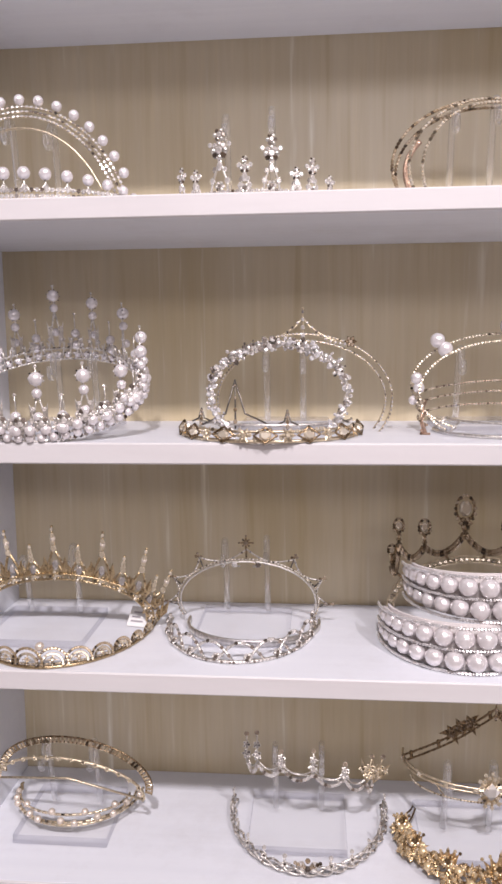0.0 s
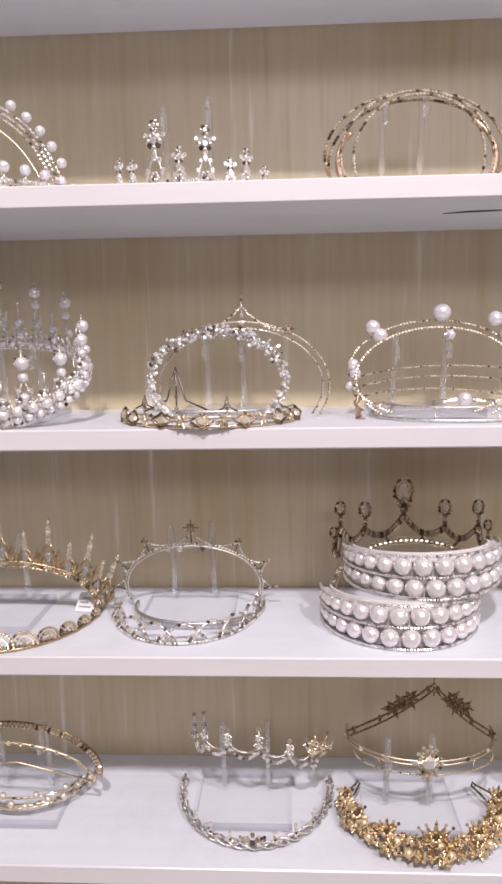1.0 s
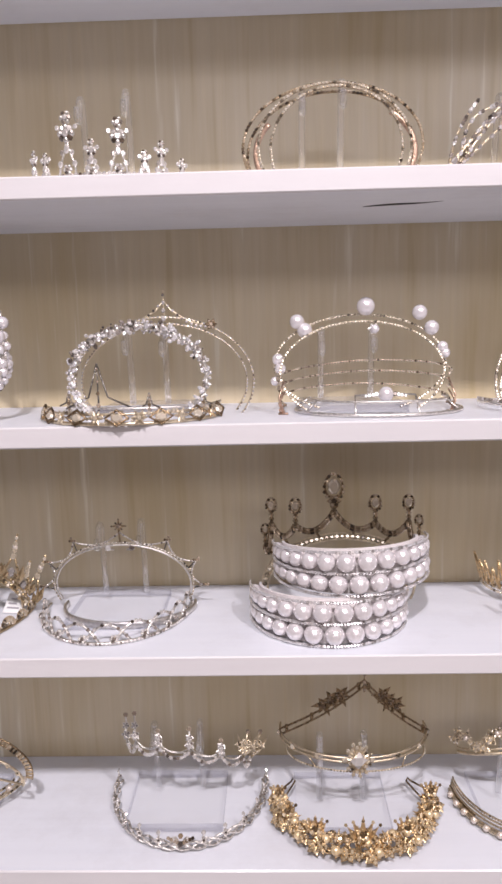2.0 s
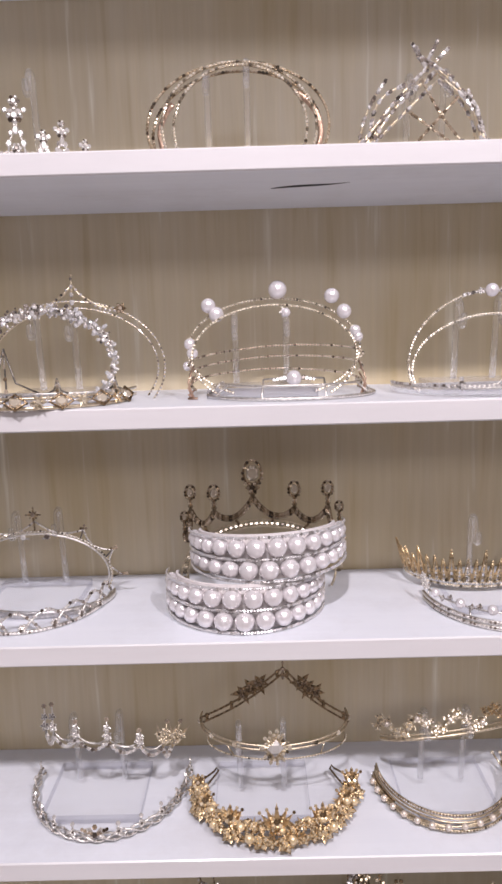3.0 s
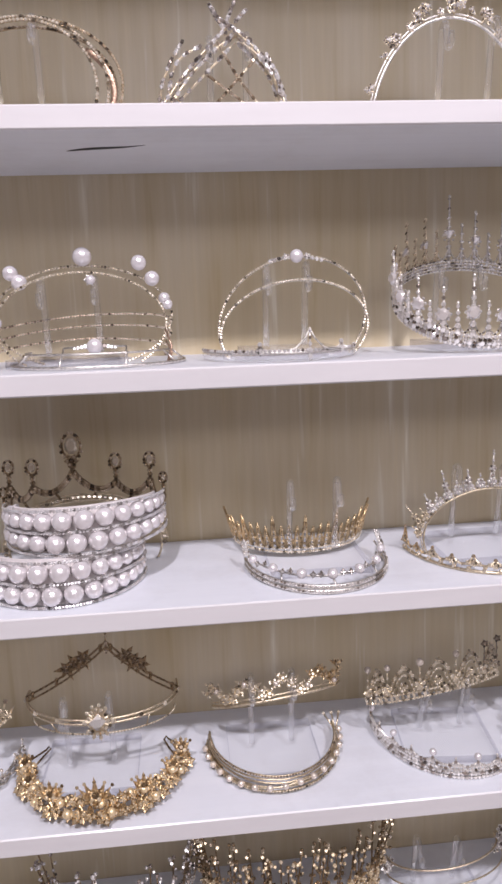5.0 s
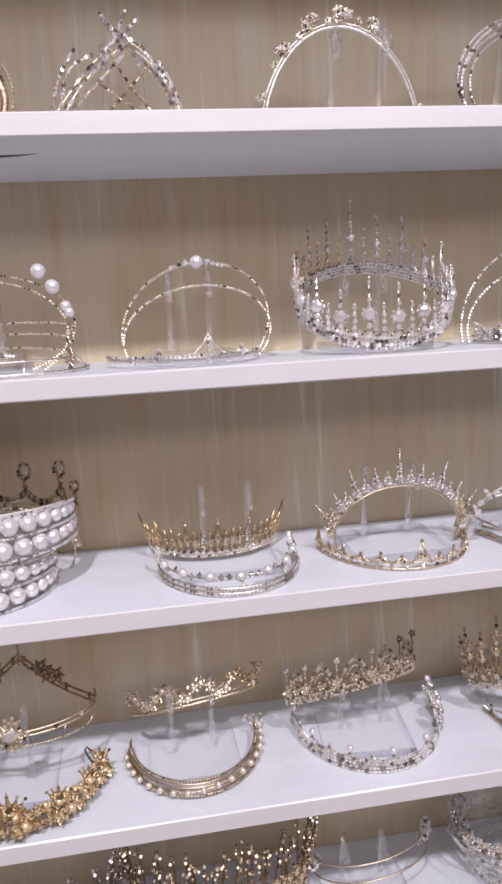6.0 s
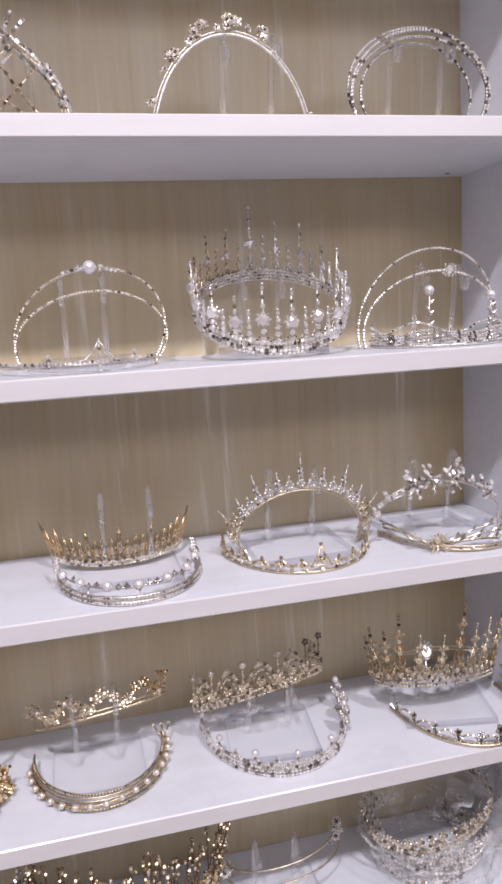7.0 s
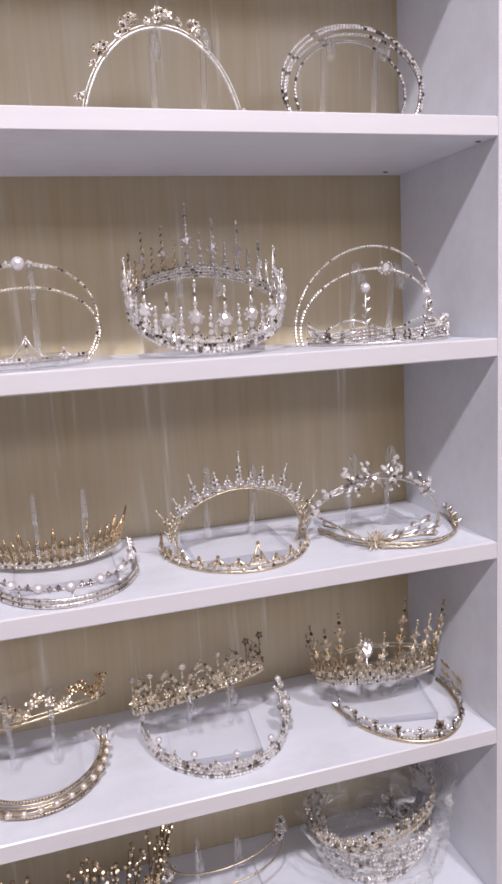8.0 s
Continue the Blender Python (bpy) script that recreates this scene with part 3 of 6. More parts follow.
def twig_headband_top():
    s = SHELF[1]
    rng = random.Random(4)
    t = thing("headband", (1.2, 0.10, s), "pale gold headband of crossing crystal twigs", "headband")

    def twig(a, b, bend, r=0.0014, stones_n=14):
        g = Geo()
        a, b = np.asarray(a, float), np.asarray(b, float)
        pts = [a + (b - a) * k / 12 + vec(-(b - a)[2], 0, (b - a)[0]) * bend * math.sin(math.pi * k / 12) for k in range(13)]
        g.tube(pts, [r * (1.1 - 0.05 * k) for k in range(13)], 6)
        for i in range(stones_n):
            k = rng.uniform(0, 12)
            i0 = min(11, int(k))
            q = pts[i0] + (pts[i0 + 1] - pts[i0]) * (k - i0)
            g.gem(q + vec(0, -r, 0), r * 1.35, vec(rng.uniform(-0.5, 0.5), -1, rng.uniform(-0.3, 0.5)), 1, 5, 1.5, b - a)
        return g
    left = [((1.134, 0.088, s), (1.204, 0.094, 1.600), 0.035), ((1.142, 0.092, s), (1.210, 0.097, 1.596), 0.07), ((1.130, 0.09, s), (1.208, 0.095, 1.604), 0.02), ((1.138, 0.10, s), (1.204, 0.105, 1.594), 0.05), ((1.146, 0.085, s), (1.216, 0.10, 1.598), 0.09),
            ((1.144, 0.095, 1.535), (1.168, 0.09, 1.590), 0.08), ((1.154, 0.09, 1.548), (1.184, 0.085, 1.584), 0.2), ((1.134, 0.10, s), (1.212, 0.09, 1.588), 0.0)]
    right = [((1.259, 0.095, s), (1.206, 0.098, 1.606), -0.13), ((1.253, 0.092, s), (1.214, 0.094, 1.594), -0.15), ((1.262, 0.10, s), (1.200, 0.10, 1.612), -0.12), ((1.256, 0.09, s), (1.212, 0.095, 1.600), -0.14), ((1.250, 0.10, s), (1.216, 0.10, 1.590), -0.15),
             ((1.258, 0.10, 1.535), (1.238, 0.09, 1.580), -0.05), ((1.262, 0.095, 1.528), (1.246, 0.09, 1.568), 0.05)]
    cross = [((1.176, 0.075, s), (1.228, 0.08, 1.572), 0.0), ((1.246, 0.075, s), (1.196, 0.08, 1.586), 0.05), ((1.190, 0.07, s + 0.012), (1.240, 0.075, s + 0.004), 0.1), ((1.186, 0.08, 1.560), (1.222, 0.07, 1.530), 0.0)]
    spray = [((1.206, 0.10, 1.598), (1.190, 0.095, 1.622), 0.0), ((1.196, 0.10, 1.613), (1.226, 0.095, 1.592), 0.0), ((1.204, 0.10, 1.604), (1.213, 0.095, 1.622), 0.0), ((1.208, 0.10, 1.602), (1.222, 0.095, 1.615), 0.0), ((1.199, 0.1, 1.609), (1.194, 0.09, 1.614), 0.0)]
    small = [((1.222 + 0.008 * k, 0.07, s), (1.218 + 0.011 * k, 0.07, s + 0.011 + 0.004 * (k % 2)), 0.0) for k in range(4)]
    for lot, stones_n in ((left, 12), (right, 18), (cross, 20), (spray, 10), (small, 5)):
        for a, b, bend in lot:
            part("twig", twig(a, b, bend, 0.0015 if lot is not cross else 0.0012, stones_n + 6), [PALE, CRYSTAL if lot is not cross else SMOKY], t)


def blossom_headband_top():
    s = SHELF[1]
    arc = standing(1.393, 0.064, 1.599, 0.0710, s, 0.100)
    t = thing("headband", (1.39, 0.064, s), "silver headband with small crystal blossoms along one side", "headband")
    g = Geo()
    g.tube(arc.line(-1, 1, 60), 0.0012, 8)
    g.tube(arc.line(-1, 1, 60, 0.0028), 0.0008, 6)
    part("band", g, [SILVER], t)
    rng = random.Random(8)
    for u, r in ((-0.93, 0.0055), (-0.84, 0.0075), (-0.62, 0.005), (-0.52, 0.0085), (-0.36, 0.006), (-0.24, 0.009), (-0.1, 0.006), (0.02, 0.0105), (0.14, 0.006), (0.27, 0.0085), (0.40, 0.004), (0.46, 0.004), (0.9, 0.004)):
        r *= 1.12
        p = arc.at(u, 0.001 + r * 0.6)
        g = Geo()
        g.tube([arc.at(u), p], 0.0012, 5)
        n = 6 if r > 0.009 else 3
        for k in range(n):
            d = vec(rng.uniform(-1, 1), rng.uniform(-0.6, 0), rng.uniform(-0.5, 1)) * r * 0.55
            g.flower(p + d, r * 0.48, vec(rng.uniform(-0.4, 0.4), -1, rng.uniform(-0.2, 0.5)), 5)
        part("blossom", g, [PALE, CRYSTAL], t)


def ring_headband_top():
    s = SHELF[1]
    t = thing("headband", (1.578, 0.08, s), "grey headband of beaded crystal strands, standing on its ends", "headband")
    for cx, a, top, y, b, roll in ((1.578, 0.0725, 1.613, 0.074, 0.055, -2), (1.576, 0.069, 1.610, 0.070, 0.055, 3), (1.581, 0.070, 1.607, 0.078, 0.053, 0), (1.581, 0.0575, 1.604, 0.088, 0.046, -3)):
        arc = standing(cx, y, top, a, s, b, roll=roll)
        g = Geo()
        g.tube(arc.line(-1, 1, 60), 0.0012, 6)
        for u in arc.us(0.0031):
            g.gem(arc.at(u) + vec(0, -0.0008, 0), 0.0016, vec(0, -1, 0.05), 1, 6)
        part("strand", g, [DARK, SPARK], t)


pearl_tiaras_top()
flower_tiara_top()
triple_headband_top()
twig_headband_top()
blossom_headband_top()
ring_headband_top()


# ---- second shelf ----
def pearl_crown():
    s = SHELF[2]
    arc = Arc((0.655, 0.070, s + 0.034), 0.086, 0.074, -27, 180)
    t = thing("crown", (0.655, 0.07, s), "round silver crown crowded with white pearls and crystals", "crown")
    rng = random.Random(2)
    g = Geo()
    for dn in (0.0, 0.006, 0.012):
        chain(g, arc, 0.0022, 0.0048, dn=dn)
    for u in arc.us(0.007):
        p = arc.at(u, 0, 0.001)
        g.tube([p, p + arc.n * 0.018 + arc.x * rng.uniform(-0.006, 0.006)], 0.0008, 5)
    part("band", g, [SILVER, SPARK], t)
    for u in arc.us(0.0095):
        pearl(t, arc.at(u, 0.002, 0.0045), 0.0036)
    for u in arc.us(0.0125, -0.62, 0.62):
        pearl(t, arc.at(u, 0.002, 0.0125), 0.0046)
    for u in arc.us(0.017, -0.6, 0.6):
        g = Geo()
        o = unit(arc.radial(u) + vec(0, -0.5, 0))
        g.bead_flower(arc.at(u, 0.001, 0.019), 0.0062, o, 8)
        g.tube([arc.at(u, 0, 0.008), arc.at(u, 0, 0.019)], 0.0012, 5)
        part("crystal_flower", g, [SILVER, CRYSTAL], t)
    count = 28
    for k in range(count):
        u = -1 + 2 * (k + 0.75) / count
        tall = ((0.053, 0.022, 0.048, 0.022)[k % 4] + 0.004 * (abs(u) > 0.75)) * (0.64 + 0.36 * (2 * abs(u) - 1) ** 2)
        up = unit(arc.n * 0.35 + UP + arc.radial(u) * 0.02)
        p = arc.at(u, 0, 0.010)
        o = unit(arc.radial(u) + vec(0, -0.5, 0))
        side = unit(np.cross(o, up))
        g = Geo()
        for d in (-1, 1):
            g.tube([p + side * d * 0.008, p + up * tall * 0.35 + side * d * 0.004, p + up * tall * 0.75], 0.0009, 5)
            g.gem(p + side * d * 0.006 + up * tall * 0.2, 0.0030, o, 1, 6)
            g.gem(p + side * d * 0.0045 + up * tall * 0.42, 0.0025, o, 1, 6)
            g.leaf(p + side * d * 0.002, p + side * d * 0.008 + up * tall * 0.55, 0.005, o)
        g.tube([p + up * tall * 0.6, p + up * (tall + 0.010)], 0.0007, 5)
        g.gem(p + up * (tall + 0.010), 0.0017, o, 1, 6)
        for w in range(9):
            q = p + up * tall + (math.cos(w * 0.7) * side + math.sin(w * 0.7) * up) * 0.0062
            if k % 2 == 0:
                g.gem(q, 0.0011, o, 1, 5)
        part("peak", g, [SILVER, SPARK], t)
        if k % 2 == 0:
            pearl(t, p + up * tall + o * 0.001, 0.0058)
            pearl(t, p + up * (tall - 0.012) + o * 0.001, 0.0042)
            pearl(t, p + up * (tall * 0.3) + o * 0.003, 0.0042)
        else:
            pearl(t, p + up * tall * 0.62 + o * 0.001, 0.0044)
            pearl(t, p + up * tall * 0.1 + o * 0.003, 0.0048)


def crystal_headbands():
    s = SHELF[2]
    rng = random.Random(3)
    arc = standing(0.8645, 0.060, 1.4005, 0.0605, s, 0.044)
    t = thing("headband", (0.862, 0.06, s), "silver headband wound with clear crystal clusters", "headband")
    g = Geo()
    g.tube(arc.line(-1, 1, 50), 0.0012, 6)
    g.tube([arc.at(-1 + k / 30, 0.0025 * math.sin(k * 1.1), 0.0025 * math.cos(k * 1.1)) for k in range(61)], 0.0007, 5)
    part("band", g, [SILVER], t)
    for u in arc.us(0.0085, -0.93, 0.93):
        g = Geo()
        n = 7 if abs(u) < 0.45 else 4
        g.ball(arc.at(u), 0.0038 if abs(u) < 0.45 else 0.0028, 0, 6, 4)
        for k in range(n):
            d = vec(rng.uniform(-1, 1), rng.uniform(-1, 0.3), rng.uniform(-1, 1)) * (0.0055 if abs(u) < 0.45 else 0.0038)
            g.gem(arc.at(u) + d, rng.uniform(0.0012, 0.0026), vec(rng.uniform(-0.6, 0.6), -1, rng.uniform(-0.3, 0.8)), 1, 7, rng.uniform(1, 1.4), d)
        for k in range(n):
            d = vec(rng.uniform(-1, 1), rng.uniform(-1, 0.3), rng.uniform(-1, 1)) * 0.0045
            g.ball(arc.at(u) + d, rng.uniform(0.0008, 0.0018), 1, 6, 4)
        part("crystal_knot", g, [SILVER, BRIGHT if rng.random() < 0.5 else CRYSTAL], t)
    # peaked double-wire tiara behind it
    arc = standing(0.884, 0.084, 1.4055, 0.079, s, 0.056)
    t = thing("tiara", (0.884, 0.084, s), "pale double-wire tiara rising to a pointed peak", "tiara")
    g = Geo()
    chain(g, arc, 0.0013, 0.0034, dr=0.003)
    chain(g, arc, 0.0013, 0.0034, dr=-0.003)
    part("band", g, [PALE, CRYSTAL], t)
    g = Geo()
    tip = vec(0.8855, 0.084, 1.4235)
    for d in (-1, 1):
        foot = arc.at(0.27 * d, 0.003)
        g.tube([foot, foot * 0.55 + tip * 0.45 - UP * 0.006, tip * 0.85 + foot * 0.15 - UP * 0.005, tip], 0.0010, 6)
        for k in range(9):
            q = foot + (tip - foot) * (k + 1) / 10 - UP * 0.007 * math.sin(math.pi * (k + 1) / 10)
            g.gem(q + vec(0, -0.001, 0), 0.0015, (0, -1, 0.3), 1, 5)
    spike(g, tip - UP * 0.020, UP, 0.028, 0.0020, n=4)
    part("peak", g, [PALE, CRYSTAL], t)
    g = Geo()
    g.flower(arc.at(0.27, 0.005), 0.006, (0, -1, 0.3), 6)
    part("flower", g, [BRONZE, SMOKY], t)
    # low wire tiara on the shelf
    arc = Arc((0.858, 0.125, s + 0.008), 0.074, 0.060, 0, 92)
    t = thing("tiara", (0.858, 0.09, s), "thin pewter wire tiara with small peaks lying on the shelf", "tiara")
    g = Geo()
    g.tube(arc.line(-1, 1, 40), 0.0014, 6)
    g.tube(arc.line(-1, 1, 40, 0, -0.006), 0.0010, 6)
    part("band", g, [SILVER], t)
    for u, h in ((-0.29, 0.040), (0.12, 0.013), (-0.75, 0.012), (0.6, 0.012)):
        g = Geo()
        p = arc.at(u)
        for d in (-1, 1):
            g.tube([p + arc.x * d * h * 0.75, p + arc.x * d * h * 0.22 + UP * h * 0.25, p + UP * h], 0.0009, 5)
        spike(g, p - UP * 0.004, UP, h + 0.004, 0.0019, n=4)
        part("peak", g, [DARK, SMOKY], t)
    # gold band with lozenges on the front edge
    arc = Arc((0.857, 0.072, s + 0.004), 0.078, 0.076, 0, 90)
    t = thing("tiara", (0.857, 0.0, s), "gold tiara with pink lozenge stones lying at the shelf's edge", "tiara")
    g = Geo()
    g.tube(arc.line(-1, 1, 50, 0, -0.002), 0.0016, 6)
    g.tube(arc.line(-1, 1, 50, 0, 0.006), 0.0012, 6)
    for u in arc.us(0.0042):
        g.gem(arc.at(u, 0.001, rng.uniform(0, 0.008)), rng.uniform(0.0014, 0.0024), arc.radial(u) + vec(0, -0.3, 0.4), 1, 5)
    part("band", g, [PALE, CHAMPAGNE], t)
    for k, u in enumerate(arc.us(0.017, -0.95, 0.95)):
        p, o = arc.at(u, 0.002, 0.003), unit(arc.radial(u) + vec(0, -0.2, 0.35))
        side = unit(np.cross(UP, o))
        up = np.cross(o, side)
        g = Geo()
        if k % 2 == 0:
            q = [p + side * 0.0095, p + up * 0.0066, p - side * 0.0095, p - up * 0.0060]
            g.tube(q, 0.0013, 6, True)
            g.gem(p, 0.0040, o, 1, 6, 1.4, side)
            part("lozenge", g, [BRONZE, CHAMPAGNE], t)
        else:
            for w in range(6):
                g.leaf(p, p + (side * math.cos(w * 1.05) + up * math.sin(w * 1.05)) * 0.0075, 0.0034, o)
            g.gem(p + o * 0.001, 0.0024, o)
            part("rosette", g, [PALE if abs(u) < 0.6 else GOLD, CHAMPAGNE], t)


def pearl_arch_headbands():
    s = SHELF[2]
    t = thing("headband", (1.063, 0.10, s), "pale gold double-strand headband with large white pearls", "headband")
    for dy, top, a in ((0.0, 1.4075, 0.080), (-0.018, 1.401, 0.075)):
        arc = standing(1.066, 0.105 + dy, top, a, s, 0.046)
        g = Geo()
        chain(g, arc, 0.0015, 0.0030, out=vec(0, -1, 0.2))
        part("strand", g, [PALE, CHAMPAGNE], t)
    for x, z, r in ((1.007, 1.402, 0.0068), (1.014, 1.394, 0.0070), (1.070, 1.4145, 0.0085), (1.119, 1.408, 0.0070), (1.130, 1.394, 0.0068), (0.989, 1.368, 0.0054), (0.991, 1.3595, 0.0052), (1.140, 1.3765, 0.0052), (1.1425, 1.371, 0.0048), (0.986, 1.348, 0.0042)):
        pearl(t, (x, 0.092, z), r)
    g = Geo()
    g.flower(vec(1.076, 0.085, 1.394), 0.0055, (0, -1, 0), 6)
    part("crystal_knot", g, [SILVER, CRYSTAL], t)
    pearl(t, (1.077, 0.083, 1.394), 0.0040)
    t = thing("headband", (1.07, 0.10, s), "rose gold triple-strand headband lying on its side", "headband")
    for k, (z, roll) in enumerate(((0.040, -2.5), (0.030, -1.8), (0.018, 0.0))):
        arc = Arc((1.067, 0.085, s + z - 0.010), 0.079 - 0.001 * k, 0.050, 180, 112, roll=-roll)
        arc.rise = -0.014
        g = Geo()
        g.tube(arc.line(-1, 1, 50), 0.0009, 5)
        for u in arc.us(0.0028):
            g.gem(arc.at(u) + vec(0, -0.0008, 0), 0.0014, (0, -1, 0.3), 1, 5)
        part("strand", g, [ROSE, CHAMPAGNE], t)
    for x in (0.994, 1.140):
        g = Geo()
        for k, z in enumerate((0.030, 0.020, 0.008)):
            out = -0.005 if x < 1.06 else 0.005
            g.tube([vec(x + out * 0.3 * k, 0.058 + 0.002 * k, s + 0.001), vec(x + out, 0.060, s + z * 0.5), vec(x, 0.066, s + z)], 0.0009, 5)
        g.tube([vec(x - out * 0.6, 0.058, s + 0.0012), vec(x + out, 0.060, s + 0.0012), vec(x + out * 0.5, 0.068, s + 0.0012)], 0.0011, 5)
        part("end_clasp", g, [ROSE], t)
    arc = Arc((1.080, 0.085, s + 0.0022), 0.0755, 0.064, 0, 105)
    t = thing("headband", (1.08, 0.04, s), "thin silver band lying flat with one large pearl", "headband")
    g = Geo()
    g.tube(arc.line(-1, 1, 60), 0.0014, 6)
    chain(g, arc, 0.0011, 0.0030, dr=-0.0035)
    g.tube(arc.line(-1, 1, 60, -0.012, 0.010), 0.0010, 6)
    for u in (-0.95, -0.6, 0.6, 0.95):
        g.tube([arc.at(u), arc.at(u, -0.012, 0.010)], 0.001, 5)
    for d in (-1, 1):
        for k in range(4):
            g.gem(vec(1.081 + d * (0.008 + 0.003 * k), 0.043, 1.338 - 0.0005 * k), 0.0024 - 0.0003 * k, (0, -1, 0.2), 1, 6)
    g.tube([vec(1.055, 0.045, 1.337), vec(1.081, 0.044, 1.3385), vec(1.107, 0.045, 1.337)], 0.0008, 5)
    g.tube([vec(1.055, 0.045, 1.337), arc.at(-0.2)], 0.0008, 5)
    g.tube([vec(1.107, 0.045, 1.337), arc.at(0.2)], 0.0008, 5)
    part("band", g, [SILVER, CRYSTAL], t)
    pearl(t, (1.081, 0.042, 1.338), 0.0066)


def double_arch_headband():
    s = SHELF[2]
    t = thing("headband", (1.25, 0.075, s), "slim silver headband of two arched strands with a pearl on top", "headband")
    for top, dy, a in ((1.409, 0.004, 0.0670), (1.388, -0.008, 0.0665)):
        arc = standing(1.2555, 0.084 + dy, top, a, s, (top - s) * 0.64, shear=0.15)
        g = Geo()
        chain(g, arc, 0.0015, 0.0027, out=vec(0, -1, 0.2), wire=0.0012)
        part("strand", g, [SILVER, CHAMPAGNE], t)
    pearl(t, (1.258, 0.073, 1.4085), 0.0060)
    g = Geo()
    for d in (-1, 1):
        g.flower(vec(1.258 + d * 0.0095, 0.073, 1.4078), 0.0038, (0, -1, 0.2), 5)
        for k in range(3):
            g.gem(vec(1.258 + d * (0.015 + 0.004 * k), 0.077, 1.4068 - 0.001 * k), 0.0019, (0, -1, 0.2))
    g.tube([vec(1.236, 0.078, 1.406), vec(1.258, 0.079, 1.409), vec(1.278, 0.078, 1.406)], 0.0009, 5)
    part("crystal_spray", g, [SILVER, CRYSTAL], t)
    arc = Arc((1.242, 0.090, s + 0.001), 0.069, 0.078, 0, 90)
    t = thing("tiara", (1.242, 0.02, s), "low silver tiara on a clear band with one pointed peak", "tiara")
    g = Geo()
    g.tube(arc.line(-1, 1, 50, 0, 0.007), 0.0010, 6)
    chain(g, arc, 0.0016, 0.0038, dn=0.0085)
    part("wire_band", g, [SILVER, CRYSTAL], t)
    g = Geo()
    g.tube(arc.line(-1, 1, 50, 0, 0.0045), 0.0042, 8, flat=0.3)
    part("clear_band", g, [FROST], t)
    for x, h in ((1.217, 0.008), (1.258, 0.020), (1.288, 0.009)):
        u = math.asin((x - 1.242) / 0.069) / arc.span
        p = arc.at(u, 0, 0.006)
        g = Geo()
        o = vec(0, -1, 0.1)
        if h > 0.01:
            for d in (-1, 1):
                pts = [p + arc.x * d * 0.026 + UP * 0.002, p + arc.x * d * 0.012 + UP * 0.004, p + arc.x * d * 0.004 + UP * 0.012, p + UP * h]
                g.tube(pts, 0.0008, 5)
            spike(g, p - UP * 0.006, UP, h + 0.006, 0.0019, n=5)
        else:
            g.flower(p + UP * 0.003, 0.0050, o, 4)
            g.gem(p + UP * 0.008, 0.0022, o)
        part("peak", g, [DARK if h < 0.009 else SILVER, CRYSTAL], t)


def crystal_crown():
    s = SHELF[2]
    arc = Arc((1.423, 0.084, s + 0.040), 0.072, 0.068, -31, 180, yaw=-4)
    t = thing("crown", (1.423, 0.08, s), "tall round silver crown with crystal spires", "crown")
    g = Geo()
    for dn in (0.0, 0.0034, 0.0068, 0.0102):
        chain(g, arc, 0.0021, 0.0040, dn=dn)
    for u in arc.us(0.010):
        g.gem(arc.at(u, 0.001, 0.0038), 0.0030, arc.radial(u) + vec(0, -0.3, 0), 2, 8)
    part("band", g, [SILVER, SPARK, CRYSTAL], t)
    count = 36
    for k in range(count):
        u = -1 + 2 * (k + 0.5) / count
        o = unit(arc.radial(u) + vec(0, -0.6, 0))
        up = unit(UP + arc.n * 0.12 + arc.radial(u) * 0.03)
        p = arc.at(u, 0, 0.008)
        tall = k % 2 == 0
        h = ((0.066, 0.036, 0.055, 0.038)[k % 4]) * (0.62 + 0.38 * (2 * abs(u) - 1) ** 2) * (1.0 if abs(u) > 0.5 else 0.9)
        g = Geo()
        spike(g, p, up, h, 0.0027, o, 7 if tall else 5)
        if tall:
            c = p + up * h * 0.42
            g.gem(c + o * 0.002, 0.0060, o, 2, 8)
            g.gem(c + o * 0.0030, 0.0036, o, 2, 6)
            for w in range(8):
                g.gem(c + (math.cos(w * 0.785) * unit(np.cross(o, up)) + math.sin(w * 0.785) * up) * 0.0060, 0.0017, o, 1, 5)
        nxt = arc.at(u + 2 / count, 0, 0.008)
        if not tall:
            scallop(g, p + up * 0.012, nxt + up * 0.016, 0.010, 0.0007, up, 5, o)
        else:
            scallop(g, p + up * 0.016, nxt + up * 0.012, 0.010, 0.0007, up, 5, o)
        part("spire", g, [PALE if -0.95 < u < -0.55 else SILVER, AGED if -0.95 < u < -0.62 else SPARK, BRIGHT], t)


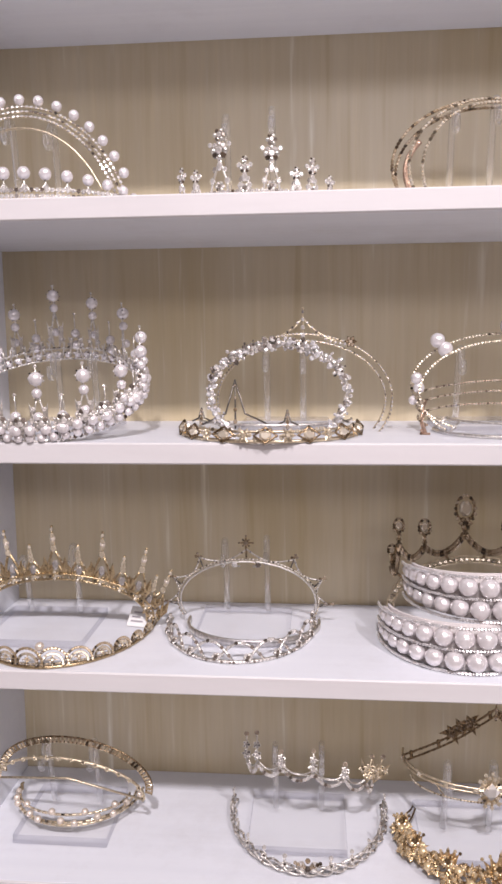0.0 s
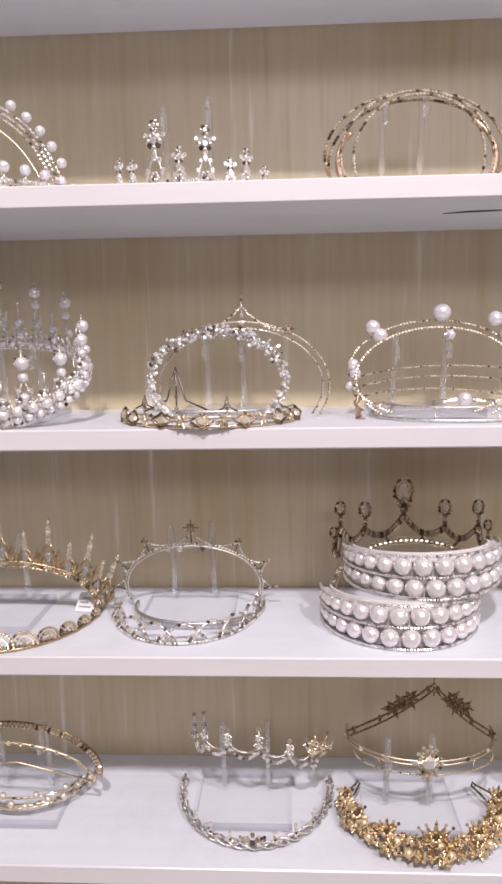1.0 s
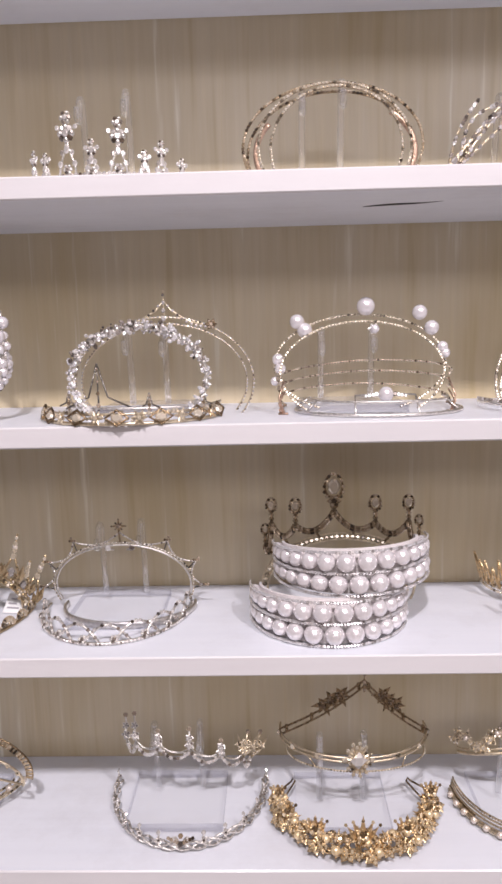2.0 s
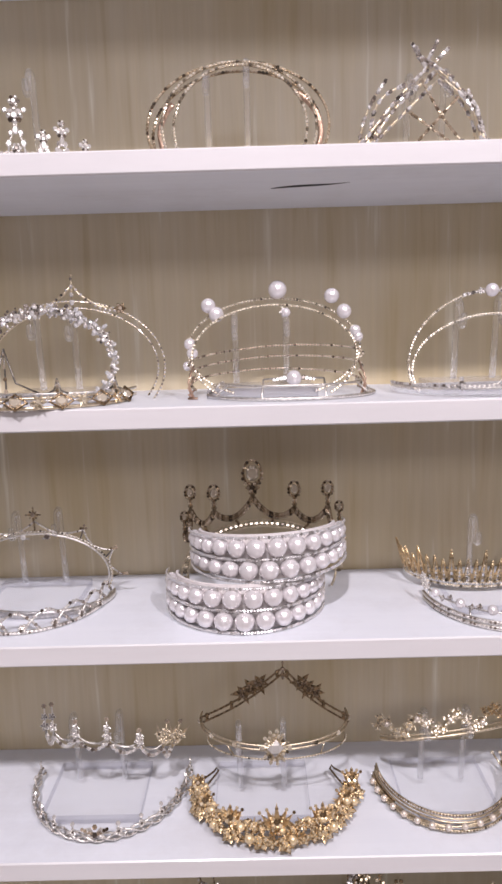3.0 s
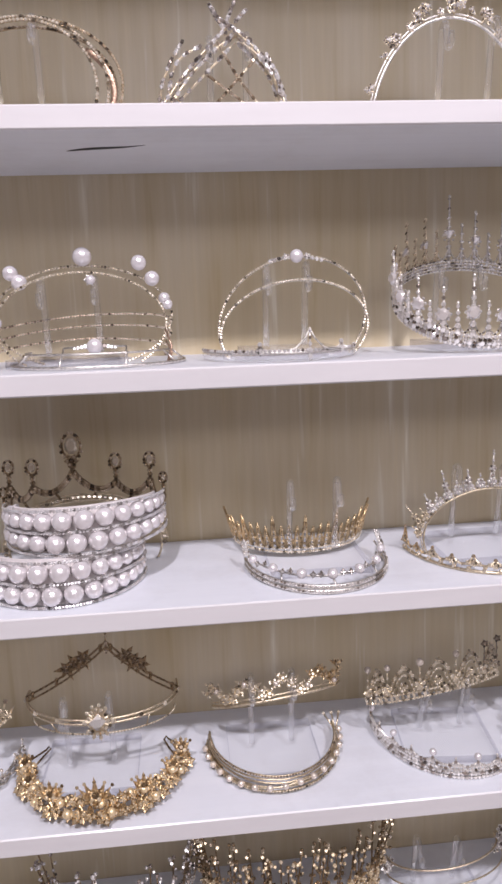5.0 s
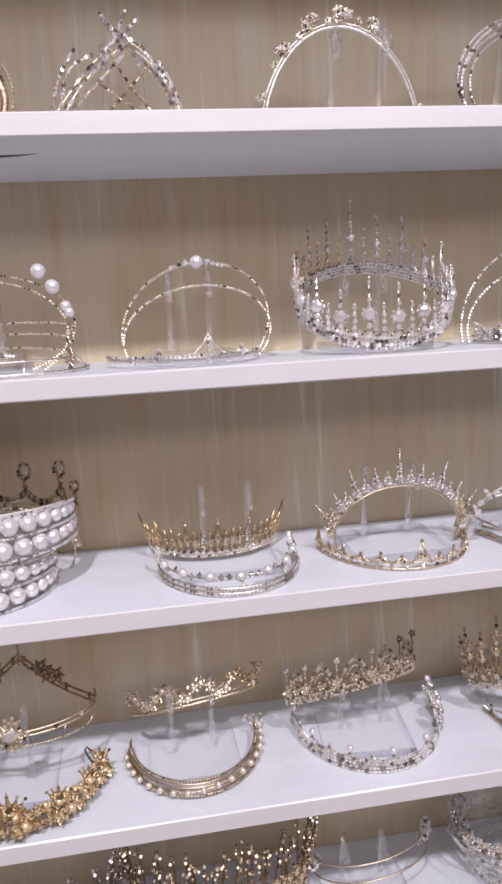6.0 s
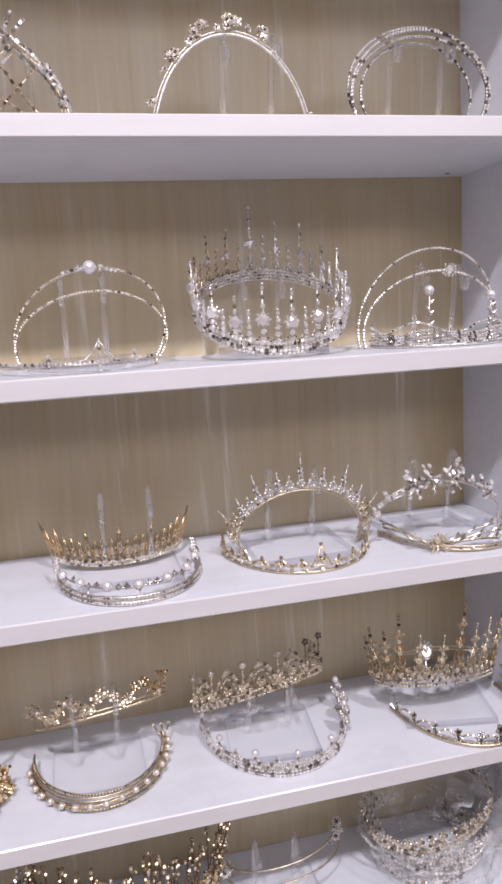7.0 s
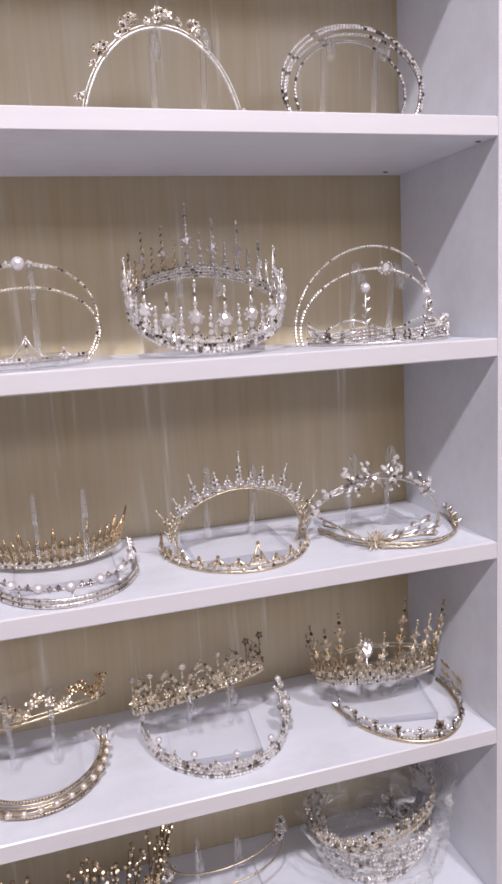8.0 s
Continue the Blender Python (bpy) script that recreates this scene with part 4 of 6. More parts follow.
def wave_headbands():
    s = SHELF[2]
    t = thing("headband", (1.585, 0.08, s), "silver headband of two arched strands with a square crystal", "headband")
    for top, dy, a, cx in ((1.415, 0.010, 0.0730, 1.588), (1.392, -0.004, 0.0715, 1.586)):
        arc = standing(cx, 0.08 + dy, top, a, s, (top - s) * 0.72, shear=0.17)
        g = Geo()
        chain(g, arc, 0.0016, 0.0032, out=vec(0, -1, 0.2), wire=0.0011)
        part("strand", g, [PALE, CRYSTAL], t)
    g = Geo()
    c = vec(1.606, 0.074, 1.3925)
    g.gem(c, 0.0052, (0, -1, 0.1), 1, 4, 1.2, (1, 0, 1))
    for w in range(12):
        g.gem(c + vec(math.cos(w * 0.524) * 0.0075, 0, math.sin(w * 0.524) * 0.006), 0.0014, (0, -1, 0.1), 1, 5)
    g.tube([c - vec(0.012, -0.002, 0), c + vec(0, 0.002, 0), c + vec(0.012, 0.002, -0.002)], 0.0014, 6)
    part("brooch", g, [SILVER, CRYSTAL], t)
    arc = Arc((1.600, 0.088, s + 0.002), 0.072, 0.066, 0, 92)
    t = thing("tiara", (1.6, 0.03, s), "wavy crystal tiara with two pearls lying on the shelf", "tiara")
    for ph, dn, amp in ((0.0, 0.002, 0.0006), (0.4, 0.0045, 0.0010), (0.8, 0.007, 0.0014), (1.1, 0.0095, 0.0018), (1.4, 0.012, 0.0024), (2.5, 0.0165, 0.005)):
        g = Geo()
        pts = [arc.at(-1 + k / 45, 0.0016 * math.sin(k * 0.9 + ph * 5), dn + amp * math.sin(k * 0.22 + ph)) for k in range(91)]
        g.tube(pts, 0.0007, 5)
        for k in range(0, 90):
            g.gem(pts[k] + vec(0, -0.001, 0.0005), 0.0015, (math.sin(k * 2.3 + ph * 9) * 0.5, -1, 0.4 + 0.4 * math.cos(k * 1.7)), 1, 5)
        part("strand", g, [SILVER, CRYSTAL if dn < 0.014 else SPARK], t)
    g = Geo()
    g.tube(arc.line(-1, 1, 40), 0.0016, 6)
    part("band", g, [SILVER], t)
    for p, q in (((1.577, 0.062, 1.330), (1.578, 0.062, 1.3735)), ((1.645, 0.062, 1.330), (1.643, 0.060, 1.366))):
        g = Geo()
        p, q = vec(*p), vec(*q)
        g.tube([p, q], 0.0008, 5)
        for k in range(5):
            g.leaf(p + (q - p) * (0.2 + 0.12 * k), p + (q - p) * (0.3 + 0.12 * k) + vec((-1) ** k * 0.005, -0.001, 0.001), 0.003, (0, -1, 0))
        part("stem", g, [SILVER], t)
        pearl(t, q, 0.0048)
    g = Geo()
    for k in range(9):
        w = k * 0.7
        p = vec(1.636, 0.030, 1.335)
        g.leaf(p, p + vec(math.cos(w), -0.2, math.sin(w) * 0.6 + 0.3) * 0.014, 0.005, (0, -1, 0.4))
    g.gem(vec(1.636, 0.027, 1.337), 0.004, (0, -1, 0.3))
    part("rosette", g, [SILVER, CRYSTAL], t)


pearl_crown()
crystal_headbands()
pearl_arch_headbands()
double_arch_headband()
crystal_crown()
wave_headbands()


# ---- third shelf ----
def gold_crown_pair():
    s = SHELF[3]
    arc = Arc((0.648, 0.105, s + 0.014), 0.082, 0.048, 62, 100)
    t = thing("tiara", (0.648, 0.1, s), "antique gold tiara with pointed arches and pearl tips on a stand", "tiara")
    g = Geo()
    g.tube(arc.line(-1, 1, 50), 0.0014, 6)
    g.tube(arc.line(-1, 1, 50, 0.007), 0.0010, 6)
    for u in arc.us(0.006):
        g.gem(arc.at(u, 0.0035), 0.0016, arc.radial(u) + vec(0, -0.6, 0), 1, 5)
    part("band", g, [OLDGOLD, CHAMPAGNE], t)
    k = 13
    for i in range(k):
        u = -0.92 + 1.84 * i / (k - 1)
        h = 0.043 if i % 2 == 0 else 0.028
        p = arc.at(u, 0.004)
        up = unit(UP + arc.radial(u) * 0.45)
        o = vec(0.25 * u, -1, 0.1)
        g = Geo()
        side = unit(np.cross(o, up))
        for d in (-1, 1):
            q = p + side * d * 0.0085
            g.tube([q, p + side * d * 0.006 + up * h * 0.35, p + up * h * 0.72], 0.0014, 5)
            for j in range(5):
                f = (j + 0.5) / 5
                g.gem(q + (p + up * h * 0.7 - q) * f + side * d * 0.002 * math.sin(3 * f), 0.0015, o, 1, 5)
            g.leaf(q, q + up * h * 0.5 + side * d * 0.002, 0.0075, o)
            g.leaf(q, q + up * h * 0.3 - side * d * 0.006, 0.006, o)
        g.gem(p + up * h * 0.28, 0.0034, o, 2, 7, 1.5, up)
        g.bead_flower(p + up * h * 0.02, 0.0046, o, 6)
        spike(g, p + up * h * 0.60, up, h * 0.60, 0.0029, o, 4)
        part("peak", g, [OLDGOLD, CHAMPAGNE, BRIGHT], t)
        if i % 2 == 0:
            pearl(t, p + up * h * 0.92, 0.0028, True)
    # brown lace-like band lying in front
    arc = Arc((0.650, 0.118, s + 0.002), 0.086, 0.114, 0, 88, yaw=4)
    t = thing("tiara", (0.65, 0.0, s), "gold tiara of stone-set leaf loops lying on the shelf", "tiara")
    g = Geo()
    g.tube(arc.line(-1, 1, 50), 0.0016, 6)
    chain(g, arc, 0.0013, 0.0034, dn=0.003)
    part("band", g, [OLDGOLD, CHAMPAGNE], t)
    lots = arc.us(0.021)
    for u in lots:
        p, o = arc.at(u, 0.001, 0.003), unit(arc.radial(u) + vec(0, -0.2, 0.5))
        side = unit(np.cross(UP, o))
        shrink = 1.25 - 0.75 * min(1.0, abs(u) * 1.3)
        for rr, mm in ((0.0118 * shrink, SMOKY), (0.0078 * shrink, CHAMPAGNE)):
            g = Geo()
            pts = [p + side * rr * math.cos(math.pi * j / 14) + UP * rr * 1.05 * math.sin(math.pi * j / 14) for j in range(15)]
            g.tube(pts, 0.0011, 5)
            for q in pts[::1]:
                g.gem(q + o * 0.001, 0.0015, o, 1, 5)
            part("leaf_loop", g, [OLDGOLD, AGED if mm is SMOKY else mm], t)
        g = Geo()
        star(g, p + UP * 0.004 + o * 0.001, 0.0048, o, 8)
        part("star", g, [OLDGOLD, CHAMPAGNE], t)
    pearl(t, arc.at(0.0, 0, 0.019), 0.0040, True)
    # paper price tag leaning by the stand
    t = thing("price_tag", (0.718, 0.12, s), "small white paper price tag with printed lines", "tag")
    g = Geo()
    g.add([(0.708, 0.108, s + 0.001), (0.728, 0.104, s + 0.001), (0.731, 0.120, s + 0.016), (0.711, 0.124, s + 0.016),
           (0.708, 0.1088, s + 0.0008), (0.728, 0.1048, s + 0.0008), (0.731, 0.1208, s + 0.0158), (0.711, 0.1248, s + 0.0158)],
          [(0, 1, 2, 3), (7, 6, 5, 4), (0, 4, 5, 1), (1, 5, 6, 2), (2, 6, 7, 3), (3, 7, 4, 0)], 0, False)
    card = part("card", g, [TAG], t)
    for k, (a, b) in enumerate(((0.15, 0.8), (0.15, 0.6), (0.2, 0.9))):
        g = Geo()
        f0, f1 = 0.22 + 0.22 * k, 0.30 + 0.22 * k
        lo, ex, ey = vec(0.708, 0.1074, s + 0.0014), vec(0.020, -0.004, 0), vec(0.003, 0.016, 0.015)
        quad = [lo + ex * a + ey * f0, lo + ex * b + ey * f0, lo + ex * b + ey * f1, lo + ex * a + ey * f1]
        g.add(quad + [q + vec(0, 0.0003, -0.0002) for q in quad], [(0, 1, 2, 3), (7, 6, 5, 4), (0, 4, 5, 1), (2, 6, 7, 3)], 0, False)
        part("printed_bar", g, [INK], card)


def star_tiara():
    s = SHELF[3]
    arc = Arc((0.830, 0.118, s + 0.026), 0.068, 0.044, 78, 112)
    t = thing("tiara", (0.83, 0.12, s), "pale gold tiara with a star on its middle, on a stand", "tiara")
    g = Geo()
    g.tube(arc.line(-1, 1, 50), 0.0010, 6)
    chain(g, arc, 0.0014, 0.0034, dr=0.0025)
    part("band", g, [SILVER, CHAMPAGNE], t)
    prev = None
    spots = (-0.86, -0.62, -0.34, 0.0, 0.34, 0.62, 0.86)
    for u in spots:
        p = arc.at(u, 0.003)
        up = unit(arc.radial(u) + UP * 0.4)
        h = 0.012
        g = Geo()
        if u == 0.0:
            star(g, p + up * 0.017, 0.0085, vec(0, -1, 0.1), 8)
            g.tube([p, p + up * 0.016], 0.0009, 5)
            part("star", g, [BRONZE, SMOKY], t)
        else:
            g.tube([p, p + up * h], 0.0008, 5)
            for d in ((0, 0.003), (0.0026, 0), (-0.0026, 0), (0, 0)):
                g.gem(p + up * (h + d[1]) + arc.x * d[0], 0.0016, (0, -1, 0.2), 1, 5)
            part("finial", g, [DARK, SMOKY], t)
        if prev is not None:
            g = Geo()
            a, b = arc.at(prev, 0.004) + unit(arc.radial(prev) + UP * 0.4) * 0.010, p + up * 0.010
            scallop(g, a, b, 0.008, 0.0008, unit(arc.radial((u + prev) / 2)), 5)
            part("swag", g, [SILVER, CRYSTAL], t)
        prev = u
    g = Geo()
    for d in (-1, 1):
        g.tube([arc.at(0.06 * d, 0.001), arc.at(0.11 * d, -0.003) + vec(0, -0.002, 0), arc.at(0.05 * d, -0.005)], 0.0010, 6)
        g.gem(arc.at(0.09 * d, -0.002) + vec(0, -0.003, 0), 0.0030, (0, -1, 0), 1, 6)
    part("bow", g, [SILVER, CRYSTAL], t)
    for a, b, cy, dn, label, mm in ((0.0655, 0.055, 0.118, 0.004, "plain smooth silver headband lying round the stand", 0), (0.073, 0.094, 0.120, 0.002, "silver tiara of thin branching vines lying on the shelf", 1)):
        arc = Arc((0.824 if mm else 0.836, cy, s + dn), a, b, 0, 96)
        t = thing("tiara" if mm else "headband", (0.83, cy - b, s), label, "tiara" if mm else "headband")
        g = Geo()
        if not mm:
            g.tube(arc.line(-1, 1, 56), 0.0038, 8, flat=0.45)
        else:
            g.tube(arc.line(-1, 1, 56), 0.0015, 6)
            chain(g, arc, 0.0014, 0.0036, dr=0.001)
        part("band", g, [SILVER, CRYSTAL], t)
        if mm:
            us = arc.us(0.026)
            for i in range(len(us) - 1):
                g = Geo()
                p, q = arc.at(us[i], 0, 0.001), arc.at(min(1.0, us[i + 1] + 0.12), 0, 0.001)
                scallop(g, p, q, -0.015, 0.0013, UP, 6, (0, -1, 0.6))
                g.gem((p + q) / 2 + UP * 0.015, 0.0022, (0, -1, 0.6), 1, 6)
                g.bead_flower(p + UP * 0.003 + arc.radial(us[i]) * 0.001, 0.0040, arc.radial(us[i]) + vec(0, -0.2, 0.8), 6)
                part("vine", g, [SILVER, CRYSTAL], t)


def pearl_stack():
    s = SHELF[3]
    for cx, cy, a, b, z, roll, label in ((1.0335, 0.098, 0.071, 0.079, s + 0.0115, 0.0, "wide headband with two rows of large white pearls"),
                                         (1.0560, 0.104, 0.070, 0.075, s + 0.0535, 2.2, "wide two-row pearl headband stacked on another one")):
        t = thing("headband", (cx, cy, s), label, "headband", "pearl headbands")
        arc = Arc((cx, cy, z), a, b, 0, 94, roll=roll)
        g = Geo()
        verts, faces = [], []
        n = 48
        for i in range(n + 1):
            u = -1 + 2 * i / n
            w = 1 - 0.35 * abs(u) ** 2
            for dr, dn in ((-0.007, -0.0105), (-0.0045, -0.0105), (-0.0045, 0.0305 * w), (-0.007, 0.0305 * w)):
                verts.append(arc.at(u, dr, dn))
        for i in range(n):
            for j in range(4):
                p, q = i * 4 + j, i * 4 + (j + 1) % 4
                faces.append((p, q, q + 4, p + 4))
        faces += [(3, 2, 1, 0), (n * 4, n * 4 + 1, n * 4 + 2, n * 4 + 3)]
        g.add(verts, faces, 0, False)
        part("fabric_band", g, [FABRIC], t, "ivory fabric lining of the headband")
        for dn in (-0.0095, 0.0105, 0.0300):
            g = Geo()
            pts = [arc.at(-1 + i / 30, 0.0035, dn * (1 - 0.30 * abs(-1 + i / 30) ** 2 * (dn > 0))) for i in range(61)]
            g.tube(pts, 0.0010, 6)
            for u in arc.us(0.0027):
                g.gem(arc.at(u, 0.0045, dn * (1 - 0.30 * u * u * (dn > 0))), 0.0017, arc.radial(u) + vec(0, -0.2, 0.5), 1, 5)
            part("bead_trim", g, [SILVER, BRIGHT], t)
        for row in (0, 1):
            # pearls shrink towards the ends; each side is laid out from the middle
            start = 0.0 if row == 0 else 0.008
            for d in (-1, 1):
                u = arc.after(0.0, start, 0.0035)
                if d < 0:
                    u = arc.after(u, -0.0186, 0.0035)
                while abs(u) < 0.99:
                    r = 0.0089 - 0.0036 * min(1.0, abs(u) ** 1.3)
                    dn = (0.0005 if row == 0 else 0.0205) * (1 - 0.30 * u * u)
                    pearl(t, arc.at(u, 0.0035 - (0.0094 - r), dn), r)
                    u = arc.after(u, d * (r * 2.05), 0.0035)


def bronze_crown():
    s = SHELF[3]
    arc = standing(1.0495, 0.128, 1.186, 0.0745, s, 0.048, roll=1.5)
    t = thing("tiara", (1.05, 0.128, s), "antique bronze tiara with draped swags and droplet stones", "tiara")
    g = Geo()
    g.tube(arc.line(-1, 1, 50), 0.0013, 6)
    g.tube(arc.line(-0.8, 0.8, 50, 0.006), 0.0010, 6)
    for u in arc.us(0.0050, -0.85, 0.85):
        g.gem(arc.at(u, 0.003) + vec(0, -0.001, 0), 0.0019, (0, -1, 0.3), 1, 6, 1.4, arc.x)
    part("band", g, [PALE, CHAMPAGNE], t)
    tips = [(0.9735, 1.196, 0.6), (0.980, 1.221, 0.8), (1.004, 1.2215, 0.9), (1.0425, 1.2405, 1.5), (1.0835, 1.2235, 0.9), (1.1165, 1.2235, 0.85), (1.1285, 1.203, 0.6)]
    o = vec(0, -1, 0.08)
    prev = None
    for x, z, k in tips:
        c = vec(x, 0.124 if 0.98 < x < 1.12 else 0.132, z)
        g = Geo()
        h = 0.0060 * k
        g.gem(c, h * 0.72, o, 1, 8, 1.3, UP)
        for w in range(14):
            a = w * 2 * math.pi / 14
            taper = 1.0 - 0.25 * math.sin(a)
            g.gem(c + vec(math.cos(a) * h * 1.05 * taper, 0, math.sin(a) * h * 1.45), 0.0016 * k ** 0.5, o, 2, 5)
        g.tube([c + vec(math.cos(a * 0.449) * h, 0.001, math.sin(a * 0.449) * h * 1.4) for a in range(14)], 0.0013, 5, True)
        g.tube([c - UP * h * 1.4, c - UP * (h * 1.4 + 0.014)], 0.0016, 6)
        for j in range(3):
            g.gem(c - UP * (h * 1.5 + 0.003 + 0.0042 * j), 0.0030 * k ** 0.3, o, 2, 6)
        if k > 1:
            g.flower(c - UP * 0.0145, 0.0075, o, 6, 0, 2)
        part("droplet", g, [BRONZE, CHAMPAGNE, AGED], t)
        foot = c - UP * (h * 1.4 + 0.012)
        if prev is not None:
            g = Geo()
            drop = 0.0125 if abs(foot[0] - prev[0]) > 0.02 else 0.016
            n = 20
            pts = [prev + (foot - prev) * i / n - UP * drop * math.sin(math.pi * i / n) ** 0.8 for i in range(n + 1)]
            g.tube(pts, 0.0033, 6)
            for q in pts:
                g.gem(q + vec(0, -0.0022, 0.0002), 0.0022, o, 1, 4, 2.0, UP)
            part("swag", g, [BRONZE, AGED], t)
            low = pts[n // 2]
            g = Geo()
            near = min((arc.at(u, 0.004) for u in np.linspace(-0.9, 0.9, 41)), key=lambda q: np.linalg.norm(q - low))
            g.tube([low, near], 0.0015, 5)
            part("strut", g, [BRONZE], t)
        prev = foot


def gold_spike_comb():
    s = SHELF[3]
    arc = Arc((1.264, 0.150, s + 0.013), 0.0665, 0.046, -8, 92, roll=0)
    t = thing("tiara", (1.2655, 0.06, s), "gold tiara of slender upright spikes behind a stand", "tiara")
    g = Geo()
    for dn in (0.0, 0.004, 0.008):
        chain(g, arc, 0.0018, 0.0036, dn=dn)
    part("band", g, [PALE, CHAMPAGNE], t)
    for i, u in enumerate(arc.us(0.0070)):
        h = (0.037, 0.027, 0.033, 0.029)[i % 4] * (0.90 + 0.10 * math.sin(i * 1.7)) * (1 - 0.12 * u * u)
        up = unit(UP + arc.radial(u) * 0.32)
        g = Geo()
        p = arc.at(u, 0, 0.004)
        o = arc.radial(u) + vec(0, -0.3, 0.3)
        side = unit(np.cross(up, o))
        # two rods that meet at a blunt tip, with stones between them
        for d in (-1, 1):
            q = p + side * d * 0.0026
            g.tube([q, q + up * h * 0.5 - side * d * 0.0008, p + up * h * 0.97 + side * d * 0.0004], [0.0014, 0.0013, 0.0010], 5)
            g.tube([q, q + up * h * 0.22 + side * d * 0.0016, q + up * h * 0.40 + side * d * 0.0010], 0.0008, 5)
        g.ball(p + up * h, 0.0014, 0, 6, 4)
        for f in (0.15, 0.34, 0.53, 0.72):
            g.gem(p + up * h * f, 0.0019 - 0.0008 * f, o, 1, 5)
        part("spike", g, [GOLD if abs(u) > 0.55 else OLDGOLD, AMBER if abs(u) > 0.55 else CHAMPAGNE], t)
    arc = Arc((1.271, 0.092, s + 0.0020), 0.067, 0.087, 0, 92, yaw=3)
    t = thing("headband", (1.278, 0.01, s), "silver two-row headband lying flat on the shelf", "headband")
    for dn in (0.0005, 0.0052):
        g = Geo()
        g.tube(arc.line(-1, 1, 56, 0, dn), 0.0022, 8, flat=0.6)
        for u in arc.us(0.0034, -0.8, 0.8):
            g.gem(arc.at(u, 0.0015, dn + 0.0006), 0.0014, arc.radial(u) + vec(0, 0, 0.6), 1, 5)
        part("strand", g, [SILVER, CRYSTAL], t)
    arc2 = Arc((1.269, 0.096, s + 0.014), 0.064, 0.082, 0, 90, yaw=3)
    t = thing("headband", (1.276, 0.015, s), "crystal headband with spaced white pearls resting on another band", "headband")
    g = Geo()
    g.tube(arc2.line(-1, 1, 56), 0.0009, 5)
    for u in (-0.9, -0.45, 0.0, 0.45, 0.9):
        g.tube([arc2.at(u), arc.at(u, 0, 0.004)], 0.0009, 5)
    part("band", g, [SILVER], t)
    for i in range(7):
        u = -0.78 + 0.26 * i
        p = arc2.at(u, 0.0015, 0.002)
        pearl(t, p, 0.0048 - 0.001 * abs(u))
        g = Geo()
        q = arc2.at(u + 0.13, 0.0015, 0.002)
        for d in (-1, 1):
            g.flower(q + arc2.x * d * 0.0035, 0.0036, arc2.radial(u) + vec(0, -0.2, 0.5), 4)
        part("crystal_leaf", g, [DARK, CRYSTAL], t)
    for d in (-1, 1):
        g = Geo()
        for k in range(4):
            g.flower(arc2.at(d * (0.9 + 0.03 * k), 0.002, 0.003 + 0.002 * k), 0.0045, (d * 0.5, -0.6, 0.6), 5)
        part("end_flower", g, [SILVER, CRYSTAL], t)


def silver_spire_tiara():
    s = SHELF[3]
    arc = standing(1.445, 0.090, 1.187, 0.0665, s, 0.050, lean=80)
    t = thing("tiara", (1.442, 0.09, s), "silver tiara with crystal spires fanned along its arch", "tiara")
    g = Geo()
    chain(g, arc, 0.0014, 0.0032)
    g.tube(arc.line(-1, 1, 50, -0.002), 0.0009, 5)
    part("band", g, [PALE, CRYSTAL], t)
    for i, u in enumerate(np.linspace(-0.80, 0.80, 19)):
        h = (0.030 if i % 4 == 1 else 0.014 if i % 2 == 0 else 0.021) + (0.006 if i == 9 else 0.0)
        up = unit(arc.radial(u) * 0.8 + UP * 0.8)
        g = Geo()
        spike(g, arc.at(u), up, h, 0.0017, (0, -1, 0.2), 5 if h > 0.02 else 3, fork=0.004, side=unit(np.cross(up, vec(0, 1, 0))))
        g.bead_flower(arc.at(u) + up * 0.005, 0.0046, (0, -1, 0.2), 6)
        if h > 0.017:
            g.bead_flower(arc.at(u) + up * h * 0.5, 0.0036, (0, -1, 0.2), 6)
        part("spire", g, [SILVER if abs(u) < 0.6 else PALE, CRYSTAL if abs(u) < 0.6 else CHAMPAGNE], t)
    arc = Arc((1.443, 0.118, s + 0.002), 0.0755, 0.098, 0, 88)
    t = thing("tiara", (1.443, 0.02, s), "gold crown-shaped tiara with a stone peak lying on the shelf", "tiara")
    g = Geo()
    g.tube(arc.line(-1, 1, 56), 0.0015, 6)
    g.tube(arc.line(-1, 1, 56, 0.0, 0.006), 0.0010, 6)
    for u in arc.us(0.014):
        g.tube([arc.at(u), arc.at(u + 0.02, 0, 0.006)], 0.0008, 5)
        g.gem(arc.at(u, 0.002, 0.003), 0.0020, arc.radial(u) + vec(0, 0, 0.4), 1, 6)
    part("band", g, [PALE, CHAMPAGNE], t)
    for i, u in enumerate(np.linspace(-0.96, 0.96, 13)):
        h = 0.021 if i == 6 else 0.018 if abs(u) > 0.85 else (0.009 if i % 2 == 0 else 0.0065)
        p, o = arc.at(u, 0, 0.005), unit(arc.radial(u) + vec(0, 0, 0.3))
        side = unit(np.cross(UP, o))
        g = Geo()
        for d in (-1, 1):
            g.tube([p + side * d * 0.011, p + side * d * 0.004 + UP * h * 0.35, p + UP * h], 0.0010, 5)
            g.leaf(p + side * d * 0.005, p + side * d * 0.002 + UP * h * 0.8, 0.004, o)
            g.gem(p + side * d * 0.0055 + UP * h * 0.3, 0.0020, o, 1, 6)
        g.bead_flower(p + UP * h * 0.30, 0.0034, o, 6)
        g.gem(p + UP * h, 0.0021, o, 2, 6)
        part("peak", g, [PALE if abs(u) < 0.75 else GOLD, CHAMPAGNE, SMOKY], t)


